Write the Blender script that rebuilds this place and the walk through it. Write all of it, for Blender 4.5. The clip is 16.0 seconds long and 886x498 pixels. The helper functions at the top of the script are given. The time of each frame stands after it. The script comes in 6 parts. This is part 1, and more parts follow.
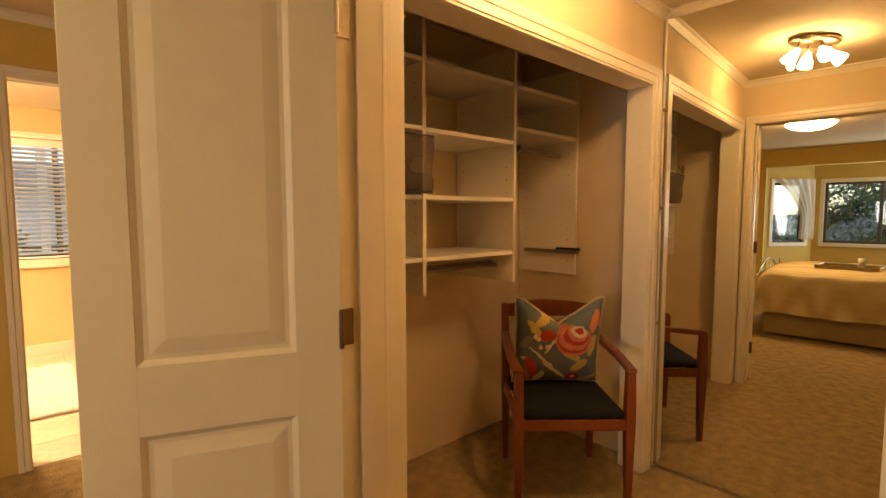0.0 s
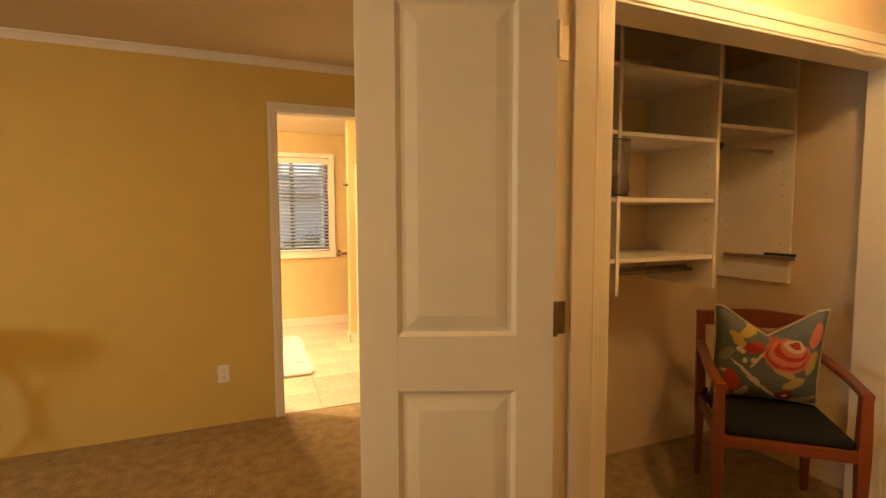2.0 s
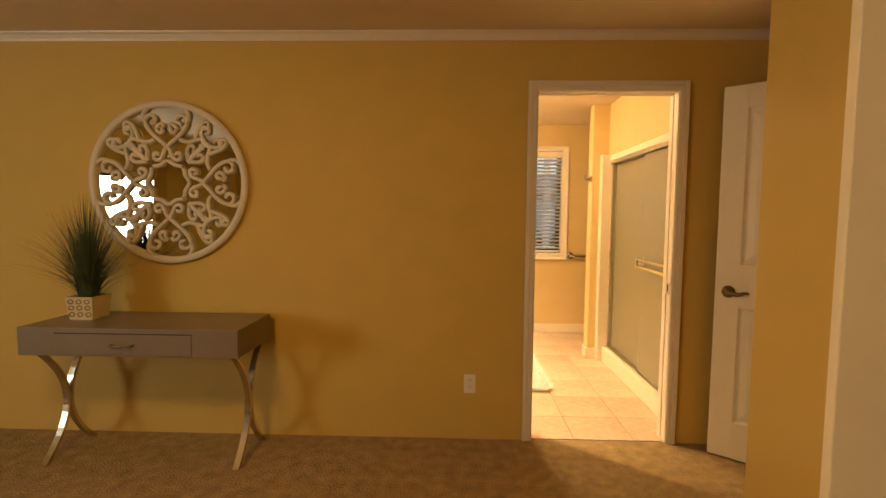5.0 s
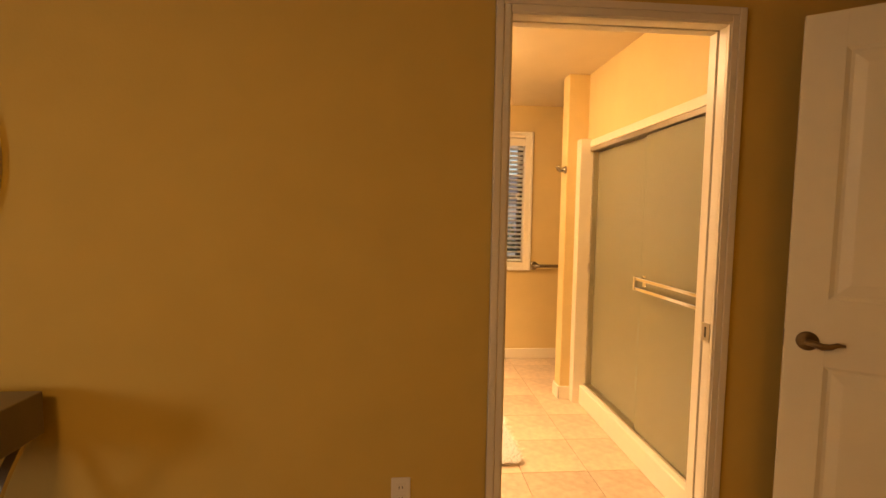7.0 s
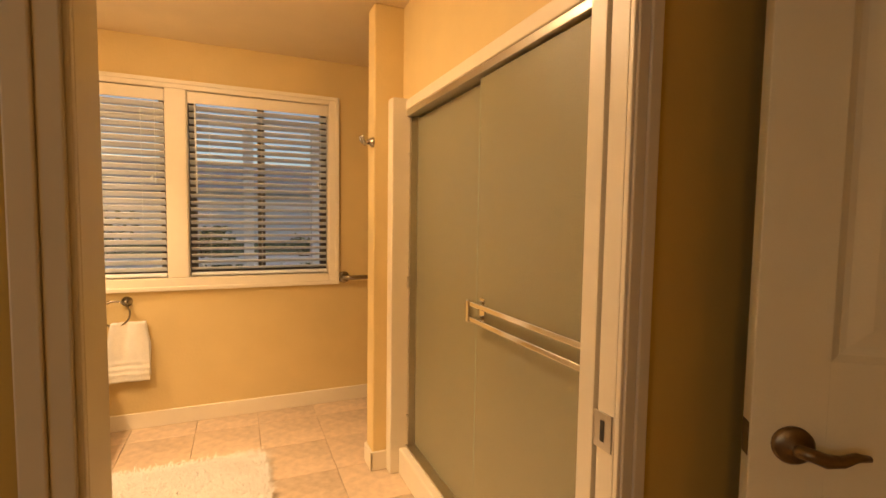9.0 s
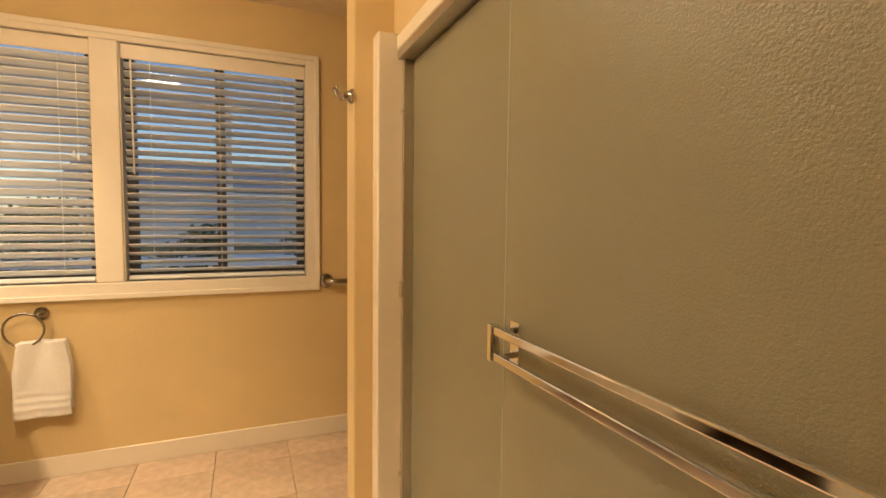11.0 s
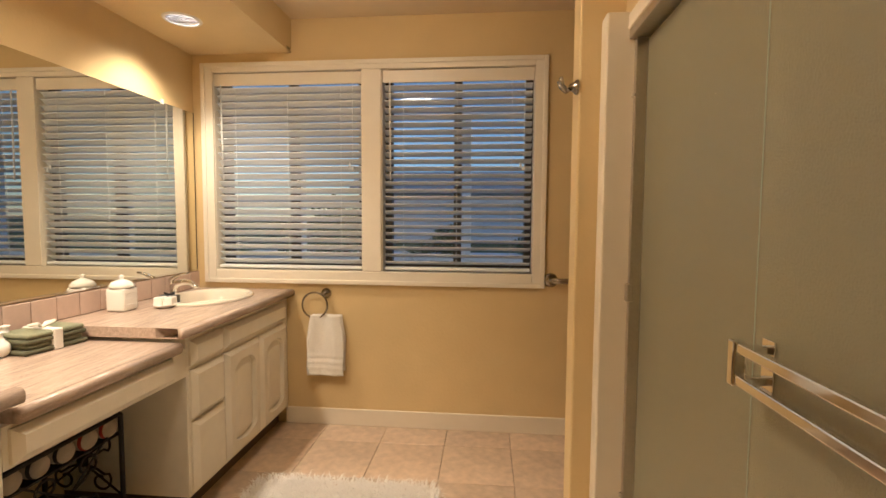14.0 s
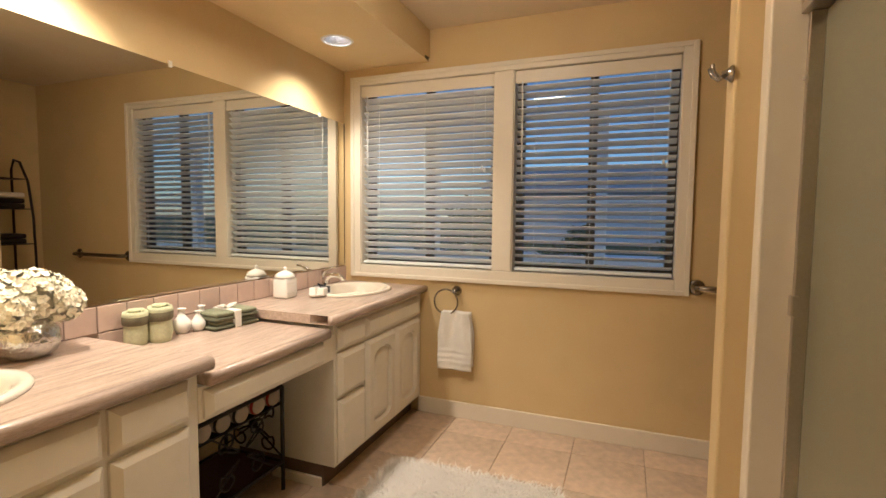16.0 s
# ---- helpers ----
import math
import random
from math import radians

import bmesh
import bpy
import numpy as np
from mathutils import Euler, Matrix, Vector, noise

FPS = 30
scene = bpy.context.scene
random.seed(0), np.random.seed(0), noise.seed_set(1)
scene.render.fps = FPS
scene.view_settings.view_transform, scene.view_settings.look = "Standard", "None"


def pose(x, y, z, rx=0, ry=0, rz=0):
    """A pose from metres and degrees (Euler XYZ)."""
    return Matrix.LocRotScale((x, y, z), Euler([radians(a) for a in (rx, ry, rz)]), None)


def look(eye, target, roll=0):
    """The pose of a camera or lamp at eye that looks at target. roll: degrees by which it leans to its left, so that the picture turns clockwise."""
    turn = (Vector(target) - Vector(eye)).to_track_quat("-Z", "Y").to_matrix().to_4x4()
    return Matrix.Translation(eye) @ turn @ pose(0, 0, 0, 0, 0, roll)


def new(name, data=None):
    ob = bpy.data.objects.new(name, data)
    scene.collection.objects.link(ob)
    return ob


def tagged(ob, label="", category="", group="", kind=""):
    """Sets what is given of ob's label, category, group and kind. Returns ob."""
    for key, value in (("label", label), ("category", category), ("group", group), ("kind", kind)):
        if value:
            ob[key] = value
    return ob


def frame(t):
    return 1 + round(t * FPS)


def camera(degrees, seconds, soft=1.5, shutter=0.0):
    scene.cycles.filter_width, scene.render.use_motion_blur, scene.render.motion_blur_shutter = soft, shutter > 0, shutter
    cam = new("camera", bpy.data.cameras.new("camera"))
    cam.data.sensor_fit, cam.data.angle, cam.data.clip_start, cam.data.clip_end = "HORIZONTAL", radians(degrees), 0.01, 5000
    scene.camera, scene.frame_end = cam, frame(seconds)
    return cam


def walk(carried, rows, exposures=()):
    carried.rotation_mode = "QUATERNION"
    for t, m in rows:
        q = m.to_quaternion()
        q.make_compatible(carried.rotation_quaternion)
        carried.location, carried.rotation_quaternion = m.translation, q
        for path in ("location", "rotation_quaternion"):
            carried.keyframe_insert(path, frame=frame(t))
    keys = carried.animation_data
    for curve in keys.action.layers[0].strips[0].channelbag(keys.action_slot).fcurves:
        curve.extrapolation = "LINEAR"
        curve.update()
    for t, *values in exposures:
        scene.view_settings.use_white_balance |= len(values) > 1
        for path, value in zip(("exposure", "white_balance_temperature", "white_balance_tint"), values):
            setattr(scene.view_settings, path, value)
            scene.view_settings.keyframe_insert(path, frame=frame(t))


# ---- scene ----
cam = camera(86.3, 16.0)
PATH = [
    (0, (-0.002, -0.064, 1.356), (1.329, 1.422, 1.206), -0.07),
    (0.5, (-0.05, -0.073, 1.36), (1.19, 1.489, 1.209), -0.12),
    (1, (-0.101, -0.089, 1.36), (1.011, 1.568, 1.216), -0.15),
    (1.5, (-0.145, -0.107, 1.359), (0.793, 1.654, 1.221), -0.19),
    (2, (-0.192, -0.122, 1.36), (0.56, 1.726, 1.218), -0.19),
    (2.5, (-0.241, -0.138, 1.357), (0.329, 1.774, 1.217), -0.13),
    (3, (-0.282, -0.134, 1.349), (0.076, 1.829, 1.205), -0.08),
    (3.5, (-0.369, -0.082, 1.346), (-0.209, 1.906, 1.199), 0.02),
    (4, (-0.458, 0.031, 1.325), (-0.501, 2.026, 1.187), 0.04),
    (6.5, (-0.471, 1.278, 1.347), (-0.523, 3.272, 1.201), 0.87),
    (7, (-0.371, 1.54, 1.347), (-0.214, 3.528, 1.204), 0.87),
    (7.5, (-0.255, 1.818, 1.341), (0.105, 3.78, 1.198), 0.85),
    (8, (-0.131, 2.077, 1.333), (0.414, 3.997, 1.198), 0.89),
    (8.5, (0.017, 2.33, 1.325), (0.724, 4.196, 1.19), 0.94),
    (9, (0.149, 2.559, 1.311), (0.942, 4.391, 1.181), 0.84),
    (9.5, (0.23, 2.767, 1.283), (1.04, 4.591, 1.155), 0.77),
    (12, (0.476, 3.234, 1.241), (1.087, 5.134, 1.112), 0.37),
    (12.5, (0.483, 3.207, 1.235), (0.864, 5.166, 1.105), 0.41),
    (13, (0.473, 3.207, 1.231), (0.643, 5.196, 1.101), 0.4),
    (13.5, (0.468, 3.2, 1.229), (0.451, 5.196, 1.1), 0.37),
    (14, (0.464, 3.195, 1.229), (0.281, 5.183, 1.1), 0.37),
    (14.5, (0.461, 3.195, 1.228), (0.132, 5.163, 1.099), 0.37),
    (15, (0.467, 3.187, 1.229), (-0.006, 5.126, 1.1), 0.39),
    (15.5, (0.469, 3.186, 1.23), (-0.131, 5.089, 1.098), 0.42),
    (16, (0.476, 3.178, 1.232), (-0.241, 5.04, 1.098), 0.57),
]
walk(cam, [(t, look(eye, target, roll)) for t, eye, target, roll in PATH], [
    (0, 0.96, 7900, 13), (3, 0.92, 7800, 10), (4, 0.58, 8800, 14), (6.5, 0.48, 8900, 14), (7.2, 0.33, 10400, 25), (8, 0.0, 12600, 38), (9, -0.05, 8700, 18), (9.7, -0.14, 7000, 10),
    (12, -0.23, 6500, 10), (13, -0.42, 6000, 10), (14, -0.50, 5600, 10), (16, -0.55, 5200, 9),
])


# ---- world, sun and lamps ----
world = bpy.data.worlds.new("sky")
scene.world = world
world.use_nodes = True
wt = world.node_tree
sky = wt.nodes.new("ShaderNodeTexSky")
sky.sky_type, sky.sun_disc = "NISHITA", False
sky.air_density, sky.dust_density, sky.ozone_density = 1.0, 0.4, 4.0
sky.sun_elevation, sky.sun_rotation = radians(22), radians(120)
wt.links.new(sky.outputs[0], wt.nodes["Background"].inputs[0])
wt.nodes["Background"].inputs[1].default_value = 0.15
sun = new("sun", bpy.data.lights.new("sun", "SUN"))
sun.data.energy, sun.data.angle, sun.data.color = 0.6, radians(15), (1.0, 0.93, 0.82)
sun.matrix_world = look((7.8, -4.5, 3.6), (0, 0, 0))

WARM = (1.0, 0.66, 0.33)
SOFT = (1.0, 0.76, 0.50)


def lamp(name, x, y, z, watts, colour, radius=0.05, kind="POINT", spot=120, blend=0.6):
    ob = new(name, bpy.data.lights.new(name, kind))
    ob.data.energy, ob.data.color, ob.data.shadow_soft_size = watts, colour, radius
    if kind == "SPOT":
        ob.data.spot_size, ob.data.spot_blend = radians(spot), blend
    ob.location = (x, y, z)
    return ob


# spots of the hall fixture, recessed cans
for x, y, tx, ty, tz, w in ((1.40, 0.66, 1.30, 1.03, 2.16, 3.0), (1.56, 0.62, 2.30, 1.03, 2.22, 1.4), (1.48, 0.40, 1.1, 0.5, 0.0, 10.5)):
    hs = lamp("hall_spot_bulb", x, y, 2.21, w, WARM, 0.018, "SPOT", 110, 0.8)
    hs.matrix_world = look((x, y, 2.21), (tx, ty, tz))
lamp("can_bulb", -0.997, 5.395, 2.185, 80, SOFT, 0.05, "SPOT", 118, 0.7)
lamp("can_bulb", -0.997, 4.05, 2.185, 185, SOFT, 0.05, "SPOT", 118, 0.7)

# sky light through part of the bay window
day = new("bay_daylight", bpy.data.lights.new("bay_daylight", "AREA"))
day.data.shape, day.data.size, day.data.size_y = "RECTANGLE", 0.8, 0.92
day.data.energy, day.data.color = 22, (0.74, 0.87, 1.0)
day.matrix_world = look((-5.0, -0.3, 1.36), (-1.4, 2.6, 0.5))

# ---- materials ----
MATS = {}


def mat(name, colour, rough=0.5, metal=0.0, vary=0.12, scale=6.0, bump=0.0, bscale=120.0, stretch=(1, 1, 1), coat=0.0, spec=0.5, rand=0.0, bdist=0.004):
    """A principled surface whose colour drifts at a coarse and a fine scale, with fine relief."""
    if name in MATS:
        return MATS[name]
    m = bpy.data.materials.new(name)
    m.use_nodes = True
    t = m.node_tree
    b = t.nodes["Principled BSDF"]
    b.inputs["Roughness"].default_value, b.inputs["Metallic"].default_value = rough, metal
    b.inputs["Coat Weight"].default_value, b.inputs["Specular IOR Level"].default_value = coat, spec
    geo = t.nodes.new("ShaderNodeTexCoord")
    mp = t.nodes.new("ShaderNodeMapping")
    mp.inputs["Scale"].default_value = stretch
    t.links.new(geo.outputs["Object"], mp.inputs[0])
    n1, n2 = t.nodes.new("ShaderNodeTexNoise"), t.nodes.new("ShaderNodeTexNoise")
    n1.inputs["Scale"].default_value, n2.inputs["Scale"].default_value = scale * 0.25, scale * 3
    n1.inputs["Detail"].default_value = n2.inputs["Detail"].default_value = 4
    for n in (n1, n2):
        t.links.new(mp.outputs[0], n.inputs[0])
    mix = t.nodes.new("ShaderNodeMix")
    mix.data_type = "FLOAT"
    mix.inputs[0].default_value = 0.5
    t.links.new(n1.outputs[0], mix.inputs[2])
    t.links.new(n2.outputs[0], mix.inputs[3])
    src = mix.outputs[0]
    if rand:
        oi = t.nodes.new("ShaderNodeObjectInfo")
        ad = t.nodes.new("ShaderNodeMath")
        ad.operation = "MULTIPLY_ADD"
        ad.inputs[1].default_value = rand
        t.links.new(oi.outputs["Random"], ad.inputs[0])
        t.links.new(src, ad.inputs[2])
        src = ad.outputs[0]
    ramp = t.nodes.new("ShaderNodeMapRange")
    ramp.inputs[1].default_value, ramp.inputs[2].default_value = 0.3, 0.7 + rand
    ramp.inputs[3].default_value, ramp.inputs[4].default_value = 1 - vary, 1 + vary
    t.links.new(src, ramp.inputs[0])
    mul = t.nodes.new("ShaderNodeMix")
    mul.data_type, mul.blend_type = "RGBA", "MULTIPLY"
    mul.inputs[0].default_value = 1
    mul.inputs[6].default_value = (*colour, 1)
    t.links.new(ramp.outputs[0], mul.inputs[7])
    t.links.new(mul.outputs[2], b.inputs["Base Color"])
    if bump:
        n3 = t.nodes.new("ShaderNodeTexNoise")
        n3.inputs["Scale"].default_value, n3.inputs["Detail"].default_value = bscale, 5
        t.links.new(mp.outputs[0], n3.inputs[0])
        bp = t.nodes.new("ShaderNodeBump")
        bp.inputs["Strength"].default_value, bp.inputs["Distance"].default_value = bump, bdist
        t.links.new(n3.outputs[0], bp.inputs["Height"])
        t.links.new(bp.outputs[0], b.inputs["Normal"])
    MATS[name] = m
    return m


def glow(name, colour, strength):
    m = bpy.data.materials.new(name)
    m.use_nodes = True
    b = m.node_tree.nodes["Principled BSDF"]
    b.inputs["Base Color"].default_value = (*colour, 1)
    b.inputs["Emission Color"].default_value = (*colour, 1)
    b.inputs["Emission Strength"].default_value = strength
    return m


def glass(name, colour=(1, 1, 1), rough=0.0, ior=1.45, bump=0.0, bscale=300):
    m = bpy.data.materials.new(name)
    m.use_nodes = True
    t = m.node_tree
    b = t.nodes["Principled BSDF"]
    b.inputs["Base Color"].default_value = (*colour, 1)
    b.inputs["Roughness"].default_value, b.inputs["IOR"].default_value = rough, ior
    b.inputs["Transmission Weight"].default_value = 1
    if bump:
        n = t.nodes.new("ShaderNodeTexNoise")
        n.inputs["Scale"].default_value = bscale
        c = t.nodes.new("ShaderNodeTexCoord")
        t.links.new(c.outputs["Object"], n.inputs[0])
        bp = t.nodes.new("ShaderNodeBump")
        bp.inputs["Strength"].default_value, bp.inputs["Distance"].default_value = bump, 0.002
        t.links.new(n.outputs[0], bp.inputs["Height"])
        t.links.new(bp.outputs[0], b.inputs["Normal"])
    return m


M_BEDWALL = mat("ochre_wall_paint", (0.62, 0.43, 0.13), 0.75, vary=0.05, scale=2, bump=0.12, bscale=90, spec=0.25)
M_HALLWALL = mat("cream_wall_paint", (0.70, 0.55, 0.36), 0.75, vary=0.04, scale=2, bump=0.12, bscale=90, spec=0.25)
M_BATHWALL = mat("buff_wall_paint", (0.68, 0.52, 0.27), 0.6, vary=0.05, scale=2, bump=0.25, bscale=70, spec=0.3)
M_CEIL = mat("ceiling_paint", (0.72, 0.60, 0.42), 0.85, vary=0.04, scale=2, bump=0.15, bscale=80, spec=0.2)
M_TRIM = mat("white_trim_paint", (0.78, 0.70, 0.56), 0.38, vary=0.03, scale=5, bump=0.03, bscale=60)
M_DOOR = mat("white_door_paint", (0.76, 0.70, 0.54), 0.42, vary=0.03, scale=4, bump=0.10, bscale=160)
M_CARPET = mat("tan_carpet", (0.41, 0.29, 0.15), 0.95, vary=0.42, scale=62, bump=1.0, bscale=85, spec=0.05, bdist=0.02)
M_GROUT = mat("grout", (0.40, 0.31, 0.23), 0.9, vary=0.15, scale=20, bump=0.3)
M_TILE = mat("beige_floor_tile", (0.56, 0.43, 0.31), 0.30, vary=0.38, scale=7, bump=0.15, bscale=26, rand=0.1)
M_SPLASH = mat("pink_beige_tile", (0.56, 0.42, 0.34), 0.35, vary=0.14, scale=12, bump=0.05, rand=0.2)
M_COUNTER = mat("streaked_laminate", (0.43, 0.33, 0.26), 0.26, vary=0.40, scale=34, stretch=(9, 0.8, 9), bump=0.02)
M_CAB = mat("cream_cabinet_paint", (0.76, 0.70, 0.57), 0.45, vary=0.05, scale=6, bump=0.08, bscale=60)
# toe-kick brown, darkened to carry the shadow under the cabinet fronts
M_TOE_SHADE = mat("shaded_toe_kick", (0.11, 0.07, 0.045), 0.6, vary=0.15, scale=10)
M_MELA = mat("white_melamine", (0.80, 0.74, 0.66), 0.4, vary=0.03, scale=3)
M_DARK = mat("shadow_gap_black", (0.03, 0.025, 0.02), 0.8)
M_STEEL = mat("brushed_nickel", (0.62, 0.58, 0.52), 0.28, 1.0, vary=0.08, scale=30)
M_CHROME = mat("chrome", (0.80, 0.79, 0.77), 0.08, 1.0, vary=0.02)
M_NICKEL = mat("dark_nickel", (0.36, 0.33, 0.29), 0.22, 1.0, vary=0.08, scale=30)
M_BRONZE = mat("aged_bronze", (0.20, 0.14, 0.08), 0.35, 0.9, vary=0.2, scale=30)
M_BRASS = mat("antique_brass_rail", (0.40, 0.30, 0.13), 0.3, 1.0, vary=0.15, scale=20)
M_SILVER = mat("champagne_metal", (0.66, 0.58, 0.45), 0.25, 1.0, vary=0.08, scale=20)
M_IRON = mat("dark_wrought_iron", (0.03, 0.025, 0.022), 0.5, 0.6, vary=0.2, scale=40, bump=0.2)
M_MIRROR = mat("mirror_silver", (0.80, 0.80, 0.74), 0.0, 1.0, vary=0.0)
M_CHERRY = mat("cherry_wood", (0.20, 0.045, 0.018), 0.32, vary=0.3, scale=12, stretch=(6, 6, 0.7), coat=0.3)
M_GREYWOOD = mat("taupe_lacquer", (0.20, 0.16, 0.115), 0.35, vary=0.08, scale=5)
M_WHITE = mat("white_ceramic", (0.85, 0.82, 0.76), 0.12, vary=0.02, coat=0.5)
M_SINK = mat("almond_porcelain", (0.74, 0.67, 0.55), 0.14, vary=0.02, coat=0.5)
M_BLINDS = mat("blind_white", (0.82, 0.85, 0.87), 0.4, vary=0.03, scale=5)
M_VINYL = mat("dark_window_frame", (0.05, 0.045, 0.04), 0.5)
M_WINWHITE = mat("window_white", (0.80, 0.74, 0.62), 0.4, vary=0.03)
M_TOWEL = mat("white_terry", (0.86, 0.82, 0.74), 0.95, vary=0.06, scale=40, bump=0.8, bscale=400, spec=0.1)
M_SAGE = mat("sage_terry", (0.60, 0.61, 0.40), 0.95, vary=0.15, scale=40, bump=0.8, bscale=400, spec=0.1)
M_MOSS = mat("dark_green_terry", (0.13, 0.13, 0.085), 0.95, vary=0.2, scale=40, bump=0.8, bscale=400, spec=0.1)
M_RUG = mat("white_shag", (0.86, 0.82, 0.76), 0.95, vary=0.06, scale=30, spec=0.1)
M_FABRIC = mat("black_seat_fabric", (0.012, 0.013, 0.011), 0.9, vary=0.3, scale=60, bump=0.3, bscale=500, spec=0.2)
M_PLATE = mat("white_plastic", (0.80, 0.75, 0.66), 0.35, vary=0.02)
M_GLASS = glass("clear_glass")
M_FROST = glass("frosted_green_glass", (0.61, 0.575, 0.395), 0.22, 1.42, 0.8, 260)
M_FROST.node_tree.nodes["Principled BSDF"].inputs["Transmission Weight"].default_value = 0.64
M_ROD = mat("grey_metal_rod", (0.35, 0.31, 0.27), 0.35, 0.9)


# ---- mesh helpers ----
def bx(bm, x0, y0, z0, x1, y1, z1, bevel=0.0, seg=2):
    """Add a box, with rounded edges where bevel is given."""
    vs = [bm.verts.new((x, y, z)) for x in (x0, x1) for y in (y0, y1) for z in (z0, z1)]
    fs = [bm.faces.new([vs[i] for i in q]) for q in ((0, 1, 3, 2), (4, 6, 7, 5), (0, 4, 5, 1), (2, 3, 7, 6), (0, 2, 6, 4), (1, 5, 7, 3))]
    if bevel:
        es = list({e for f in fs for e in f.edges})
        bmesh.ops.bevel(bm, geom=es, offset=bevel, segments=seg, affect="EDGES", profile=0.5)
    return bm


def box(*a, **k):
    return bx(bmesh.new(), *a, **k)


def ring_pts(c, u, v, r, n, r2=None):
    r2 = r if r2 is None else r2
    return [c + u * (r * math.cos(2 * math.pi * i / n)) + v * (r2 * math.sin(2 * math.pi * i / n)) for i in range(n)]


def tube(bm, pts, r, n=8, closed=False, caps=True):
    """A round bar along points; r is one radius or one a point."""
    pts = [Vector(p) for p in pts]
    rings = []
    up = Vector((0, 0, 1))
    for i, p in enumerate(pts):
        a = pts[i - 1] if i or closed else p
        b = pts[(i + 1) % len(pts)] if i < len(pts) - 1 or closed else p
        d = (b - a).normalized()
        u = d.cross(up)
        if u.length < 0.05:
            u = d.cross(Vector((0, 1, 0)))
        if rings and u.dot(last) < 0:
            u = -u
        u.normalize()
        last = u.copy()
        v = d.cross(u)
        rr = r[i] if isinstance(r, (list, tuple)) else r
        rings.append([bm.verts.new(q) for q in ring_pts(p, u, v, rr, n)])
    m = len(rings)
    for i in range(m if closed else m - 1):
        a, b = rings[i], rings[(i + 1) % m]
        for j in range(n):
            bm.faces.new((a[j], a[(j + 1) % n], b[(j + 1) % n], b[j]))
    if caps and not closed:
        bm.faces.new(rings[0][::-1])
        bm.faces.new(rings[-1])
    return bm


def lathe(bm, profile, n=24, c=(0, 0, 0), sx=1.0, sy=1.0):
    """A body of revolution round z from (radius, height) pairs."""
    c = Vector(c)
    rings = []
    for r, z in profile:
        if r <= 1e-6:
            rings.append([bm.verts.new(c + Vector((0, 0, z)))])
        else:
            rings.append([bm.verts.new(c + Vector((sx * r * math.cos(2 * math.pi * i / n), sy * r * math.sin(2 * math.pi * i / n), z))) for i in range(n)])
    for a, b in zip(rings, rings[1:]):
        for j in range(n):
            q = [a[j % len(a)], a[(j + 1) % len(a)], b[(j + 1) % len(b)], b[j % len(b)]]
            q = [v for k, v in enumerate(q) if v not in q[:k]]
            if len(q) > 2:
                bm.faces.new(q)
    return bm


def mesh(name, bm, material, smooth=False):
    bmesh.ops.recalc_face_normals(bm, faces=bm.faces)
    me = bpy.data.meshes.new(name)
    bm.to_mesh(me)
    bm.free()
    me.materials.append(material)
    if smooth:
        for p in me.polygons:
            p.use_smooth = True
    return me


def part(name, bm, material, parent, label="", smooth=False, at=None):
    ob = new(name, mesh(name, bm, material, smooth))
    ob.parent = parent
    if at is not None:
        ob.matrix_basis = at
    if label:
        ob["label"] = label
    return ob


# where the room being built stands: the bathroom lies a little east of its own numbers
HOME, BATH = Matrix.Identity(4), Matrix.Translation((0.20, 0, 0))
room = HOME


def thing(name, m, label, category, group=""):
    ob = new(name)
    ob.empty_display_size = 0.1
    ob.matrix_basis = room @ m
    return tagged(ob, label, category, group)


def single(name, bm, material, label, category, group="", smooth=False, m=None):
    ob = new(name, mesh(name, bm, material, smooth))
    ob.matrix_basis = room @ m if m is not None else room
    return tagged(ob, label, category, group)


def struct(name, bm, material, label, category="wall", smooth=False):
    ob = new(name, mesh(name, bm, material, smooth))
    ob.matrix_basis = room
    return tagged(ob, label, category, kind="structure")


def arc(cx, cz, r, a0, a1, n=10, y=0.0, rx=None):
    rx = r if rx is None else rx
    return [(cx + rx * math.cos(radians(a0 + (a1 - a0) * i / n)), y, cz + r * math.sin(radians(a0 + (a1 - a0) * i / n))) for i in range(n + 1)]


# ---- the shell ----
CEIL = 2.37
NB, NF = 3.20, 3.30  # bedroom's north wall: bedroom face and bathroom face
DW, DH = 0.770, 2.038  # bathroom doorway
NW = 5.875  # bathroom's window wall
WW = -1.465  # vanity wall
HX0, HX1 = 0.567, 0.695  # wall of the double doorway
HY0, HY1 = -0.03, 0.942
CF = 1.026  # closet front
MX = 2.475  # mirror wall

struct("floor", box(-5.2, -3.2, -0.12, 2.7, NB, 0), M_CARPET, "tan cut-pile carpet over the bedroom, hall and closet", "floor")
struct("ceiling", box(-5.2, -3.2, CEIL, 2.7, NB + 0.06, CEIL + 0.1), M_CEIL, "painted bedroom and hall ceiling", "ceiling")


def wall_two(name, y0, y1, x0, x1, top, openings, ma, mb, label, back=None):
    """An east-west wall in two skins, ma to the south and mb to the north, with openings (x0, x1, z0, z1); back: the north skin's own."""
    ym = (y0 + y1) / 2
    for suffix, a, b, m in (("", y0, ym, ma), ("_back", ym, y1, mb)):
        bm = bmesh.new()
        x = x0
        for ox0, ox1, oz0, oz1 in sorted(back if back and suffix else openings):
            bx(bm, x, a, 0, ox0, b, top)
            if oz0 > 0:
                bx(bm, ox0, a, 0, ox1, b, oz0)
            bx(bm, ox0, a, oz1, ox1, b, top)
            x = ox1
        bx(bm, x, a, 0, x1, b, top)
        struct(name + suffix, bm, m, label)


